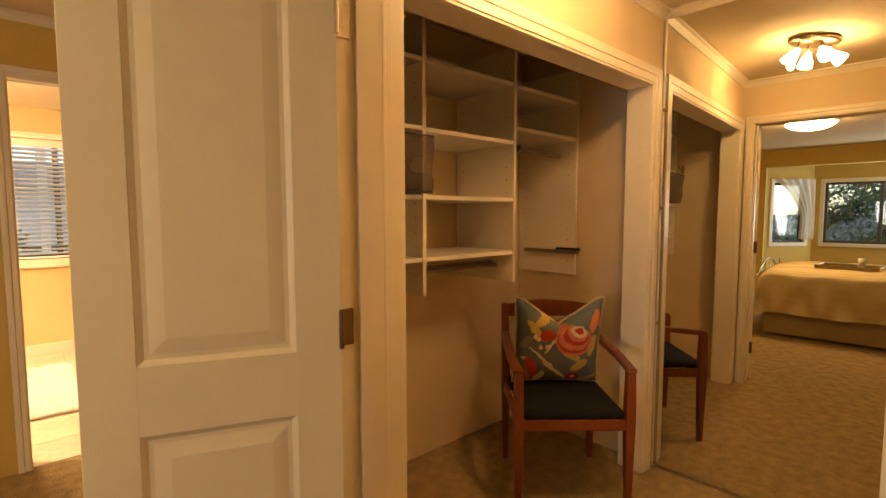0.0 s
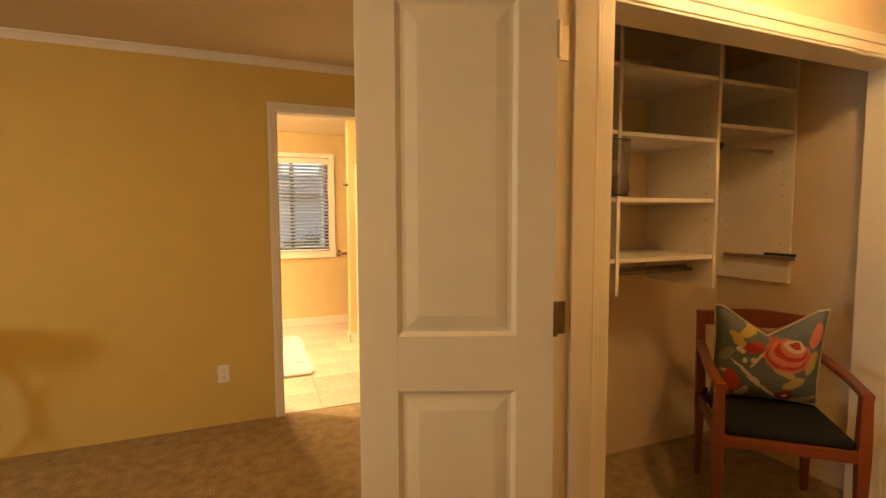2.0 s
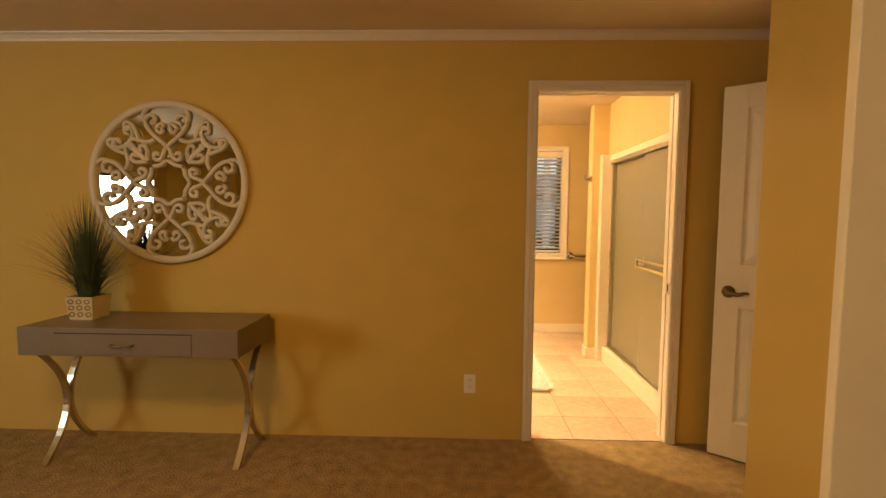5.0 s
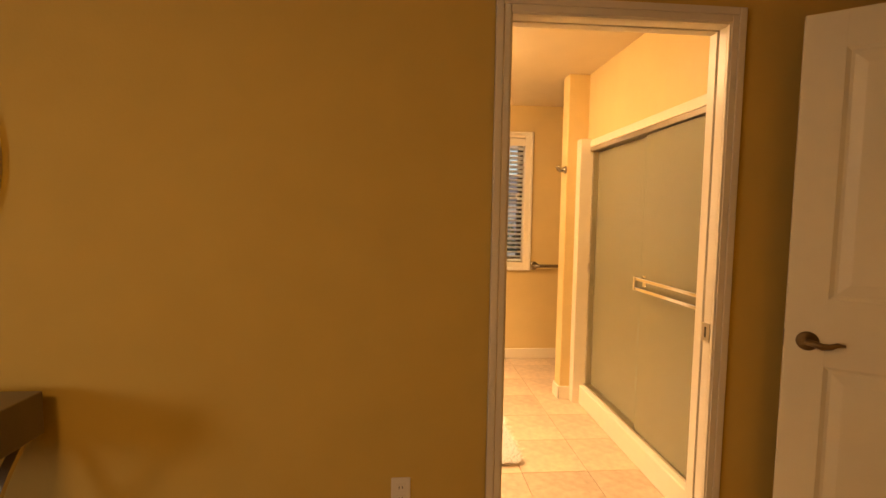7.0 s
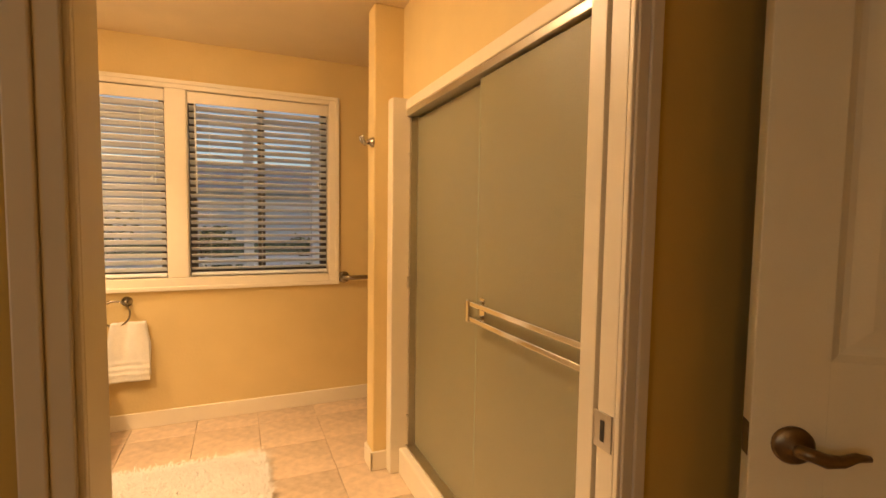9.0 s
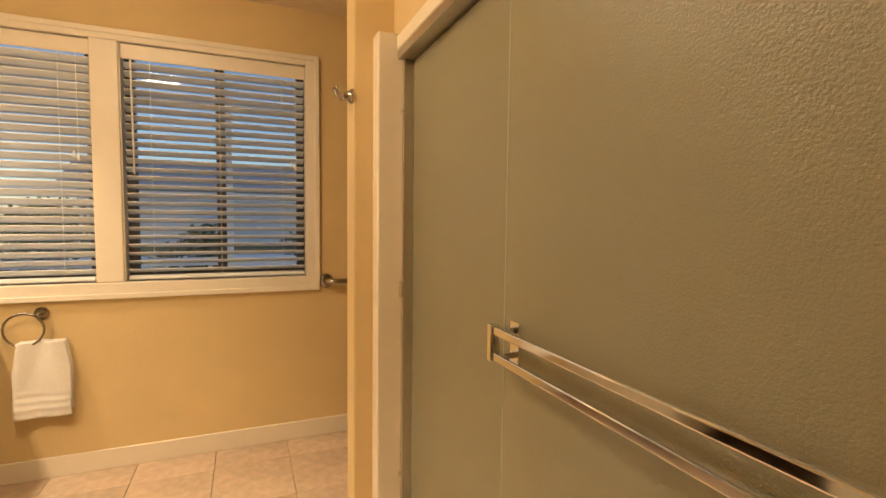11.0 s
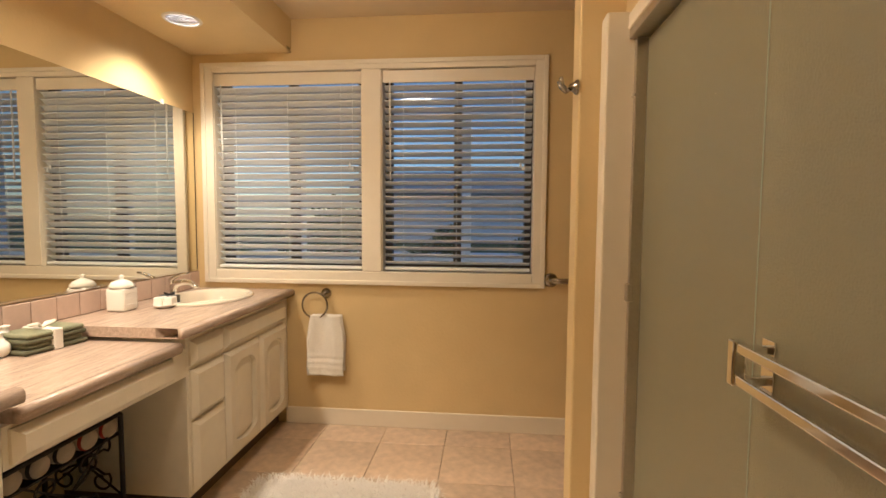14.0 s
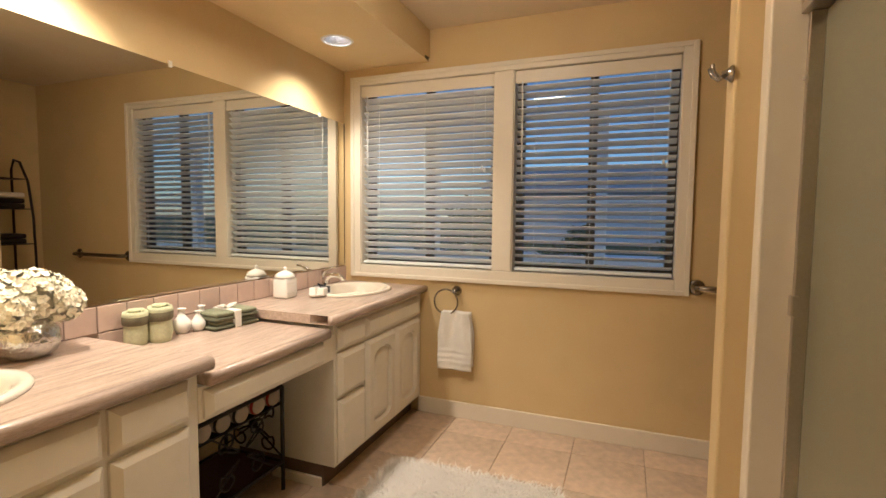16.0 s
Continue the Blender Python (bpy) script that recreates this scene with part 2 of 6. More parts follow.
def wall_ns(name, x0, x1, y0, y1, top, openings, ma, mb, label):
    """A north-south wall in two skins, ma to the west and mb to the east."""
    xm = (x0 + x1) / 2
    for suffix, a, b, m in (("", x0, xm, ma), ("_back", xm, x1, mb)):
        bm = bmesh.new()
        y = y0
        for oy0, oy1, oz0, oz1 in sorted(openings):
            bx(bm, a, y, 0, b, oy0, top)
            if oz0 > 0:
                bx(bm, a, oy0, 0, b, oy1, oz0)
            bx(bm, a, oy0, oz1, b, oy1, top)
            y = oy1
        bx(bm, a, y, 0, b, y1, top)
        struct(name + suffix, bm, m, label)


wall_two("wall_north", NB, NF, -5.2, 2.0, CEIL, [(-0.032, DW + 0.02, 0, DH + 0.02)], M_BEDWALL, M_BATHWALL, "ochre painted wall with the bathroom doorway", [(-0.032, DW + 0.02, 0, DH + 0.02)])
wall_ns("wall_double_doors", HX0, HX1, -3.2, 2.10, CEIL, [(HY0 - 0.02, HY1 + 0.02, 0, DH + 0.02)], M_BEDWALL, M_HALLWALL, "painted wall with the double doorway")
wall_two("wall_closet_front", CF, CF + 0.12, HX1, MX, CEIL, [(0.80, 2.37, 0, 2.005)], M_HALLWALL, M_HALLWALL, "cream painted wall round the closet opening")
wall_two("wall_closet_back", 1.93, 2.10, HX1, 1.80, CEIL, [], M_HALLWALL, M_BEDWALL, "plain wall behind the closet")
wall_two("wall_closet_back_east", 1.93, 2.10, 1.80, 2.7, CEIL, [], M_HALLWALL, M_BEDWALL, "plain wall behind the closet")
struct("wall_nook_east", box(1.80, 2.10, 0, 1.92, NB, CEIL), M_BEDWALL, "ochre wall beside the open bedroom door")
struct("wall_mirror_end", box(MX + 0.045, -0.9, 0, 2.7, 1.93, CEIL), M_HALLWALL, "cream wall behind the mirror")
struct("wall_closet_end", box(MX, CF + 0.12, 0, MX + 0.045, 1.93, CEIL), M_HALLWALL, "cream closet end wall")
struct("wall_hall_south", box(HX1, -0.4, 0, MX + 0.045, -0.28, CEIL), M_HALLWALL, "plain cream hall wall")
struct("wall_south", box(-5.2, -3.2, 0, HX0, -3.08, CEIL), M_BEDWALL, "plain ochre bedroom wall")
# bathroom shell
room = BATH
struct("floor_bath", box(WW - 0.1, NB, -0.12, 2.0, NW + 0.1, -0.006), M_GROUT, "grouted bed of the bathroom floor tiles", "floor")
struct("ceiling_bath", box(WW - 0.1, NB + 0.06, 2.357, 2.0, NW + 0.15, CEIL + 0.1), M_CEIL, "painted bathroom ceiling", "ceiling")
wall_two("wall_bath_north", NW, NW + 0.14, WW - 0.1, 2.0, 2.40, [(-1.345, -0.44, 0.905, 2.08), (-0.345, 0.53, 0.905, 2.08)], M_BATHWALL, M_BATHWALL, "buff painted wall with two windows")
struct("wall_bath_west", box(WW - 0.12, NF, 0, WW, NW, 2.40), M_BATHWALL, "buff painted wall behind the vanity mirror")
struct("wall_bath_east", box(1.75, NF, 0, 1.87, NW, 2.40), M_BATHWALL, "buff painted wall beyond the shower")


def slab_hole(bm, x0, x1, y0, y1, z0, z1, cx, cy, rx, ry, n=32):
    """A flat slab with an oval hole right through it."""
    out, hole = [], []
    for k in range(n):
        a = 2 * math.pi * (k + 0.5) / n
        c, s = math.cos(a), math.sin(a)
        fx = ((x1 - cx) if c > 0 else (x0 - cx)) / c
        fy = ((y1 - cy) if s > 0 else (y0 - cy)) / s
        f = min(fx, fy)
        out.append((cx + c * f, cy + s * f))
        hole.append((cx + rx * c, cy + ry * s))
    loops = [[bm.verts.new((x, y, z)) for x, y in pts] for pts in (out, hole) for z in (z0, z1)]
    for k in range(n):
        q = (k + 1) % n
        o0, o1, h0, h1 = loops
        bm.faces.new((o0[k], o0[q], h0[q], h0[k]))
        bm.faces.new((o1[k], h1[k], h1[q], o1[q]))
        bm.faces.new((o0[k], o1[k], o1[q], o0[q]))
        bm.faces.new((h0[k], h0[q], h1[q], h1[k]))
    # square the corners that the fan leaves out
    for sx, ax in ((x0, x0 - cx), (x1, x1 - cx)):
        for sy, ay in ((y0, y0 - cy), (y1, y1 - cy)):
            best = [k for k in range(n) if (out[k][0] - cx) * ax > 0 and (out[k][1] - cy) * ay > 0]
            ks = [k for k in best if (k + 1) % n in best and abs(out[k][0] - out[(k + 1) % n][0]) > 1e-6 and abs(out[k][1] - out[(k + 1) % n][1]) > 1e-6]
            for k in ks:
                for lp, z in ((loops[0], z0), (loops[1], z1)):
                    bm.faces.new((lp[k], lp[(k + 1) % n], bm.verts.new((sx, sy, z))))
    return bm


bm = bmesh.new()
slab_hole(bm, WW, -0.862, 4.72, NW, 2.17, 2.19, -1.197, 5.395, 0.075, 0.075)
slab_hole(bm, WW, -0.862, NF, 4.72, 2.17, 2.19, -1.197, 4.05, 0.075, 0.075)
bx(bm, -0.882, NF, 2.19, -0.862, NW, 2.357)
struct("soffit", bm, M_BATHWALL, "boxed soffit above the vanity", "soffit")
bm = bmesh.new()
bx(bm, 0.572, 4.878, 0, 1.75, 5.0, 2.357, 0.008)
struct("wall_shower_wing", bm, M_BATHWALL, "short buff wall at the end of the shower")
bm = bmesh.new()
bx(bm, 0.722, NF, 1.886, 0.86, 4.878, 2.357)
struct("wall_shower_header", bm, M_BATHWALL, "buff wall above the shower doors")

# ---- trim ----
room = HOME


def casing(name, axis, face, out, a0, a1, top, w=0.058, label="white painted door casing"):
    """Moulded casing round a doorway: three lengths of stepped profile. out is +1 or -1, away from the wall."""
    for k, (p0, p1, q0, q1) in enumerate(((a0 - w, a0, 0, top), (a1, a1 + w, 0, top), (a0 - w, a1 + w, top, top + w))):
        bm = bmesh.new()
        steps = ((0.0, 1.0, 0.012), (0.12, 0.55, 0.017), (0.55, 1.0, 0.021))
        for f0, f1, d in steps:
            if k == 0:
                r = (p1 - w * f1, p1 - w * f0, q0, q1 + w * f1 - 0.0)
            elif k == 1:
                r = (p0 + w * f0, p0 + w * f1, q0, q1 + w * f1)
            else:
                r = (a0 - w * f0 + 0.0005, a1 + w * f0 - 0.0005, q0 + w * f0, q0 + w * f1)
            lo, hi = sorted((face, face + out * d))
            if axis == "x":
                bx(bm, r[0], lo, r[2], r[1], hi, r[3], 0.0025)
            else:
                bx(bm, lo, r[0], r[2], hi, r[1], r[3], 0.0025)
        struct("trim_" + name, bm, M_TRIM, label, "door casing")


def liner(name, axis, d0, d1, a0, a1, top, t=0.02, stop=True):
    bm = bmesh.new()
    def put(p0, p1, z0, z1, e0=0.0, e1=0.0):
        if axis == "x":
            bx(bm, p0, d0 + e0, z0, p1, d1 - e1, z1)
        else:
            bx(bm, d0 + e0, p0, z0, d1 - e1, p1, z1)
    put(a0 - t, a0, 0, top)
    put(a1, a1 + t, 0, top)
    put(a0, a1, top, top + t)
    if stop:
        s = (d1 - d0) * 0.38
        put(a0, a0 + 0.011, 0, top - 0.011, s, s)
        put(a1 - 0.011, a1, 0, top - 0.011, s, s)
        put(a0, a1, top - 0.011, top, s, s)
    struct("trim_" + name, bm, M_TRIM, "white painted door jamb", "door jamb")


casing("bath_casing", "x", NB, -1, -0.012, DW, DH)
casing("double_casing", "y", HX0, -1, HY0, HY1, DH)
casing("double_casing_inner", "y", HX1, 1, HY0, HY1, DH)
casing("closet_casing", "x", CF, -1, 0.82, 2.35, 1.985, 0.085)
liner("double_jamb", "y", HX0, HX1, HY0, HY1, DH)
liner("closet_jamb", "x", CF, CF + 0.12, 0.82, 2.35, 1.985, stop=False)
# pocket-door jamb: two narrow linings with the slot between them
bm = bmesh.new()
bx(bm, -0.032, NB, 0, -0.012, NF, DH, 0.002)
for y0, y1 in ((NB, NB + 0.044), (NF - 0.044, NF)):
    bx(bm, DW, y0, 0, DW + 0.02, y1, DH, 0.002)
    bx(bm, -0.032, y0, DH, DW + 0.02, y1, DH + 0.02, 0.002)
struct("trim_pocket_jamb", bm, M_TRIM, "split white jamb of a pocket door", "door jamb")
bm = bmesh.new()
bx(bm, DW + 0.014, NB + 0.044, 0, DW + 0.02, NF - 0.044, DH)
bx(bm, -0.02, NB + 0.044, DH + 0.012, DW + 0.02, NF - 0.044, DH + 0.02)
struct("trim_pocket_slot", bm, M_DARK, "dark slot of the pocket door", "door jamb")


def crown(name, pts):
    """A small cove where wall meets ceiling: each run is (x0, y0, x1, y1, nx, ny)."""
    bm = bmesh.new()
    for x0, y0, x1, y1, nx, ny in pts:
        prof = ((0, -0.047), (0.006, -0.047), (0.010, -0.036), (0.022, -0.016), (0.034, -0.008), (0.036, 0), (0, 0))
        rings = [[bm.verts.new((x + nx * a, y + ny * a, CEIL - 0.001 + b)) for a, b in prof] for x, y in ((x0, y0), (x1, y1))]
        n = len(prof)
        for i in range(n):
            bm.faces.new((rings[0][i], rings[0][(i + 1) % n], rings[1][(i + 1) % n], rings[1][i]))
    struct(name, bm, M_TRIM, "narrow white crown moulding", "crown moulding")


crown("trim_crown_bedroom", [(-5.0, NB, 1.8, NB, 0, -1), (HX0, -3.08, HX0, 2.1, -1, 0), (-4.4, -3.08, -4.4, NB, 1, 0)])
crown("trim_crown_hall", [(HX1, CF, MX, CF, 0, -1), (HX1, -0.28, HX1, CF, 1, 0), (MX + 0.03, -0.28, MX + 0.03, CF, -1, 0)])


def baseboard(name, runs, h=0.10, t=0.014):
    bm = bmesh.new()
    for x0, y0, x1, y1 in runs:
        bx(bm, x0, y0, 0, x1, y1, h, 0.005)
    struct(name, bm, M_TRIM, "white painted baseboard", "baseboard")


room = BATH
baseboard("baseboard_bath", [(-0.92, NW - 0.014, 1.75, NW), (0.558, 4.864, 0.66, 4.878), (0.558, 4.864, 0.572, 5.0), (0.572, 5.0, 1.75, 5.014), (1.736, 5.0, 1.75, NW)])


# ---- doors ----
room = HOME


def panel_door(w, h, t, panels, inset):
    """A moulded two-panel slab with its hinge edge on x = 0, standing on z = 0, thickness along y."""
    bm = bmesh.new()
    c = t / 2 - 0.008
    bx(bm, 0.004, -c, 0.004, w - 0.004, c, h - 0.004)
    zs = [0.0] + [z for p in panels for z in p] + [h]
    bx(bm, 0, -t / 2, 0, inset, t / 2, h, 0.002)
    bx(bm, w - inset, -t / 2, 0, w, t / 2, h, 0.002)
    for z0, z1 in zip(zs[0::2], zs[1::2]):
        bx(bm, inset - 0.003, -t / 2 + 0.0004, z0, w - inset + 0.003, t / 2 - 0.0004, z1)
    for z0, z1 in panels:
        for s in (-1, 1):
            # sticking: a slope from the stile down to the groove, then up to the raised field
            x0, x1 = inset, w - inset
            loops = [(0.0, t / 2 - 0.001), (0.012, c + 0.001), (0.022, c + 0.0005), (0.055, t / 2 - 0.0015)]
            prev = None
            for d, y in loops:
                cur = [bm.verts.new((x, s * y, z)) for x, z in ((x0 + d, z0 + d), (x1 - d, z0 + d), (x1 - d, z1 - d), (x0 + d, z1 - d))]
                if prev:
                    for k in range(4):
                        bm.faces.new((prev[k], prev[(k + 1) % 4], cur[(k + 1) % 4], cur[k]))
                prev = cur
            bm.faces.new(prev)
    return bm


def hinge(parent, x, y, z, mt):
    bm = bmesh.new()
    bx(bm, x - 0.001, y - 0.02, z - 0.045, x + 0.0035, y + 0.016, z + 0.045, 0.001)
    tube(bm, [(x, y + 0.02, z - 0.047), (x, y + 0.02, z + 0.047)], 0.006, 8)
    for dz in (-0.03, 0, 0.03):
        lathe(bm, [(0, 0), (0.003, 0)], 8, (x, y, z + dz))
    return part("hinge", bm, mt, parent, "metal butt hinge")


leaf = thing("door_1", pose(HX0 - 0.004, HY1 - 0.004, 0.012, 0, 0, 180 - 21.5), "narrow white two-panel double-door leaf standing open", "door")
part("leaf", panel_door(0.526, 2.02, 0.035, [(0.22, 0.875), (1.025, 1.90)], 0.105), M_DOOR, leaf)
for z in (0.25, 1.07, 1.80):
    hinge(leaf, 0.0, -0.004, z, M_STEEL if z > 1.5 else M_BRONZE)
tagged(leaf, kind="structure")
leaf2 = thing("door_2", pose(HX0 - 0.004, HY0 + 0.004, 0.012, 0, 0, 180 + 80), "narrow white two-panel double-door leaf folded back", "door")
part("leaf", panel_door(0.43, 2.02, 0.035, [(0.22, 0.855), (1.0, 1.90)], 0.10), M_DOOR, leaf2)
tagged(leaf2, kind="structure")
# matching leaves of hinge on the jamb
for z in (0.26, 1.08, 1.81):
    bm = box(HX0 - 0.002, HY1 - 0.0045, z - 0.045, HX0 + 0.033, HY1 + 0.0005, z + 0.045, 0.001)
    struct("trim_hinge_plate", bm, M_STEEL if z > 1.5 else M_BRONZE, "metal hinge plate let into the jamb", "hinge")

D2 = thing("door_3", pose(1.609, 2.611, 0.012, 0, 0, 180 - 37), "white two-panel bedroom door standing open", "door")
part("leaf", panel_door(0.80, 2.02, 0.035, [(0.20, 0.84), (1.07, 1.90)], 0.115), M_DOOR, D2)
tagged(D2, kind="structure")
bm = bmesh.new()
bx(bm, 0.7985, -0.013, 0.892, 0.8015, 0.013, 0.952, 0.001)
part("latch_plate", bm, M_BRONZE, D2, "bronze latch plate")
for s in (-1, 1):
    bm = bmesh.new()
    rose = [(0.0, 0.0175), (0.033, 0.0175), (0.033, 0.022), (0.028, 0.026), (0.016, 0.028), (0.012, 0.04), (0.0, 0.04)]
    lathe(bm, rose, 24)
    bmesh.ops.transform(bm, matrix=Matrix.Translation((0.735, 0, 0.922)) @ Matrix.Rotation(radians(-90 * s), 4, "X"), verts=bm.verts)
    h = part("door_handle", bm, M_BRONZE, D2, "aged bronze lever handle", True)
    bm = bmesh.new()
    tube(bm, [(0.735, s * 0.03, 0.922), (0.735, s * 0.043, 0.922), (0.718, s * 0.048, 0.920), (0.698, s * 0.048, 0.913), (0.676, s * 0.048, 0.915), (0.656, s * 0.046, 0.924), (0.636, s * 0.044, 0.923)],
         [0.011, 0.011, 0.011, 0.012, 0.010, 0.008, 0.005], 10)
    part("lever", bm, M_BRONZE, h, "", True)
bm = box(DW - 0.003, NB + 0.004, 0.884, DW + 0.0005, NB + 0.05, 0.954, 0.001)
lp = struct("trim_strike_plate", bm, M_STEEL, "nickel pull plate on the pocket-door jamb", "strike plate")
bm = box(DW - 0.004, NB + 0.022, 0.899, DW - 0.001, NB + 0.032, 0.939)
struct("trim_strike_slot", bm, M_DARK, "dark key slot of the pull plate", "strike plate")


def outlet(x, z):
    o = thing("wall_outlet", pose(x, NB, z), "white duplex outlet plate on the ochre wall", "outlet", "outlets on the ochre wall")
    part("plate", box(-0.035, -0.006, -0.057, 0.035, 0, 0.057, 0.003), M_PLATE, o)
    for dz in (-0.021, 0.021):
        s = part("socket", box(-0.017, -0.008, dz - 0.014, 0.017, -0.0055, dz + 0.014, 0.002), M_PLATE, o)
        for dx in (-0.006, 0.006):
            part("slot", box(dx - 0.0012, -0.0086, dz - 0.004, dx + 0.0012, -0.0078, dz + 0.006), M_DARK, s)
    return o


outlet(-0.381, 0.338)
outlet(-3.684, 0.36)

# ---- hall: mirror, spots, closet ----
mir = thing("wall_mirror", pose(MX, CF - 0.006, 0, 0, 0, 2.3), "tall frameless mirror covering the hall's end wall", "mirror")
part("pane", box(0.0, -1.26, 0.012, 0.006, -0.012, 2.325), M_MIRROR, mir)
part("edge_trim", box(-0.004, -0.012, 0.0, 0.012, -0.002, 2.33, 0.002), M_TRIM, mir, "narrow painted edge strip")
for z in (0.78, 1.38, 1.88):
    part("clip", box(-0.008, -0.02, z - 0.009, 0.0, -0.004, z + 0.009, 0.002), M_BRASS, mir, "small brass mirror clip")

M_HOT = glow("lit_glass_shade", (1.0, 0.70, 0.36), 34)
hl = thing("ceiling_spotlight", pose(1.50, 0.52, CEIL, 0, 0, 35), "nickel ceiling fixture with lit glass spot shades", "ceiling light")
bm = bmesh.new()
lathe(bm, [(0, -0.032), (0.15, -0.032), (0.16, -0.025), (0.16, -0.012), (0.05, -0.006), (0.05, 0), (0, 0)], 32, (0, 0, 0), 1, 0.55)
part("canopy", bm, M_BRONZE, hl, "oval brushed bronze plate", True)
for x, y, ax, ay in ((-0.11, 0.0, -35, 30), (0.0, 0.035, 30, 20), (0.0, -0.045, -40, -25), (0.11, 0.0, 25, -30)):
    a = part("arm", tube(bmesh.new(), [(x, y, -0.03), (x, y, -0.075)], 0.006, 8), M_BRONZE, hl, "", True)
    bm = lathe(bmesh.new(), [(0.014, 0.0), (0.02, -0.02), (0.034, -0.055), (0.038, -0.085), (0.035, -0.085), (0.03, -0.055), (0.012, -0.01)], 14)
    part("shade", bm, M_HOT, a, "glowing frosted glass shade", True, pose(x, y, -0.075, ax, ay, 0))

SY, SB = 1.501, 1.925  # shelving: front edges and back
org = thing("closet_organizer", pose(0, 0, 0.99), "white melamine closet organizer hung on the wall", "closet shelving")


def lp_box(name, x0, y0, z0, x1, y1, z1, m=M_MELA, parent=org, b=0.0015):
    return part(name, box(x0, y0, z0 - 0.99, x1, y1, z1 - 0.99, b), m, parent)


PEG = mesh("peg_hole", box(-0.0004, -0.0025, -0.0025, 0.0004, 0.0025, 0.0025), M_DARK)
for x0, z0, z1, y0 in ((0.70, 1.0, 2.20, SY), (1.285, 1.0, 2.20, SY), (1.885, 1.0, 2.19, SY), (2.452, 0.99, 2.19, SY)):
    p = lp_box("divider", x0, y0, z0, x0 + 0.019, SB, z1)
    if x0 > 1:
        for yy in (SY + 0.05, SB - 0.06):
            for k in range(int((z1 - z0 - 0.1) / 0.064)):
                zz = z0 + 0.08 + k * 0.064 - 0.99
                for sx in (x0 - 0.0006, x0 + 0.0196):
                    o = new("peg_hole", PEG)
                    o.parent = p
                    o.location = (sx, yy, zz)
for x0, x1, zs in ((0.72, 1.284, (1.155, 1.425, 1.715, 2.0)), (1.305, 1.884, (1.155, 1.425, 1.712, 2.001)), (1.905, 2.452, (1.787, 1.996))):
    for z in zs:
        lp_box("shelf", x0, SY + 0.004, z - 0.009, x1, SB, z + 0.01)
lp_box("back_panel", 1.305, SB - 0.008, 2.012, 1.884, SB, 2.20)
lp_box("back_panel", 1.905, SB - 0.008, 2.007, 2.452, SB, 2.20)
lp_box("back_panel", 0.72, SB - 0.008, 1.99, 1.284, SB, 2.20)
for x0, x1, y, z in ((1.31, 1.88, 1.62, 1.085), (1.31, 1.88, 1.655, 1.095), (0.74, 1.28, 1.64, 1.09), (1.91, 2.45, 1.62, 1.70)):
    part("rod", tube(bmesh.new(), [(x0, y, z - 0.99), (x1, y, z - 0.99)], 0.011, 10), M_ROD, org, "grey metal hanging rod", True)
part("knob", lathe(bmesh.new(), [(0, 0), (0.018, 0), (0.02, 0.012), (0.012, 0.024), (0, 0.026)], 14), M_DARK, org, "black rod end cap", True, pose(1.908, 1.60, 0.12, 0, 90, 0))
part("knob", lathe(bmesh.new(), [(0, 0), (0.018, 0), (0.02, 0.012), (0.012, 0.024), (0, 0.026)], 14), M_DARK, org, "black rod end cap", True, pose(2.0, 1.585, 0.715, 90, 0, 0))
lp_box("belt_rack", 2.425, 1.47, 1.115, 2.45, 1.86, 1.135, M_ROD)
lp_box("belt_rack", 2.428, 1.46, 1.137, 2.446, 1.62, 1.15, M_DARK)

M_FILM = mat("smoky_plastic_film", (0.13, 0.09, 0.07), 0.08, vary=0.5, scale=14, bump=0.9, bscale=22, bdist=0.02, coat=1.0)
M_FILM.node_tree.nodes["Principled BSDF"].inputs["Alpha"].default_value = 0.5
bag = thing("storage_tote", pose(1.0, 1.56, 1.436), "clear smoky plastic storage tote on a closet shelf", "storage bag")
bm = bmesh.new()
lo = [(-0.24, -0.12), (0.285, -0.12), (0.255, 0.22), (-0.24, 0.22)]
hi = [(-0.27, -0.13), (0.285, -0.13), (0.285, 0.26), (-0.27, 0.26)]
v0 = [bm.verts.new((x, y, 0.004)) for x, y in lo]
v1 = [bm.verts.new((x, y, 0.235)) for x, y in hi]
bm.faces.new(v0)
for k in range(4):
    bm.faces.new((v0[k], v0[(k + 1) % 4], v1[(k + 1) % 4], v1[k]))
bmesh.ops.subdivide_edges(bm, edges=bm.edges, cuts=5, use_grid_fill=True)
for v in bm.verts:
    v.co += noise.noise_vector(v.co * 14) * 0.017
part("body", bm, M_FILM, bag, "", True)
part("rim", tube(bmesh.new(), [(x, y, 0.236) for x, y in hi], 0.0035, 6, True), M_DARK, bag, "dark zip edging", True)
part("base_edge", tube(bmesh.new(), [(x, y, 0.008) for x, y in lo], 0.003, 6, True), M_DARK, bag, "dark piping", True)

hook = thing("closet_hook", pose(HX1 + 0.004, 1.45, 1.72), "small brass double coat hook on the closet wall", "hook")
part("plate", box(0, -0.012, -0.03, 0.004, 0.012, 0.03, 0.002), M_BRASS, hook)
for s in (-1, 1):
    part("prong", tube(bmesh.new(), [(0.003, 0, 0.01 * s), (0.03, 0.01 * s, 0.0), (0.045, 0.016 * s, 0.02), (0.04, 0.018 * s, 0.035)], 0.004, 8), M_BRASS, hook, "", True)

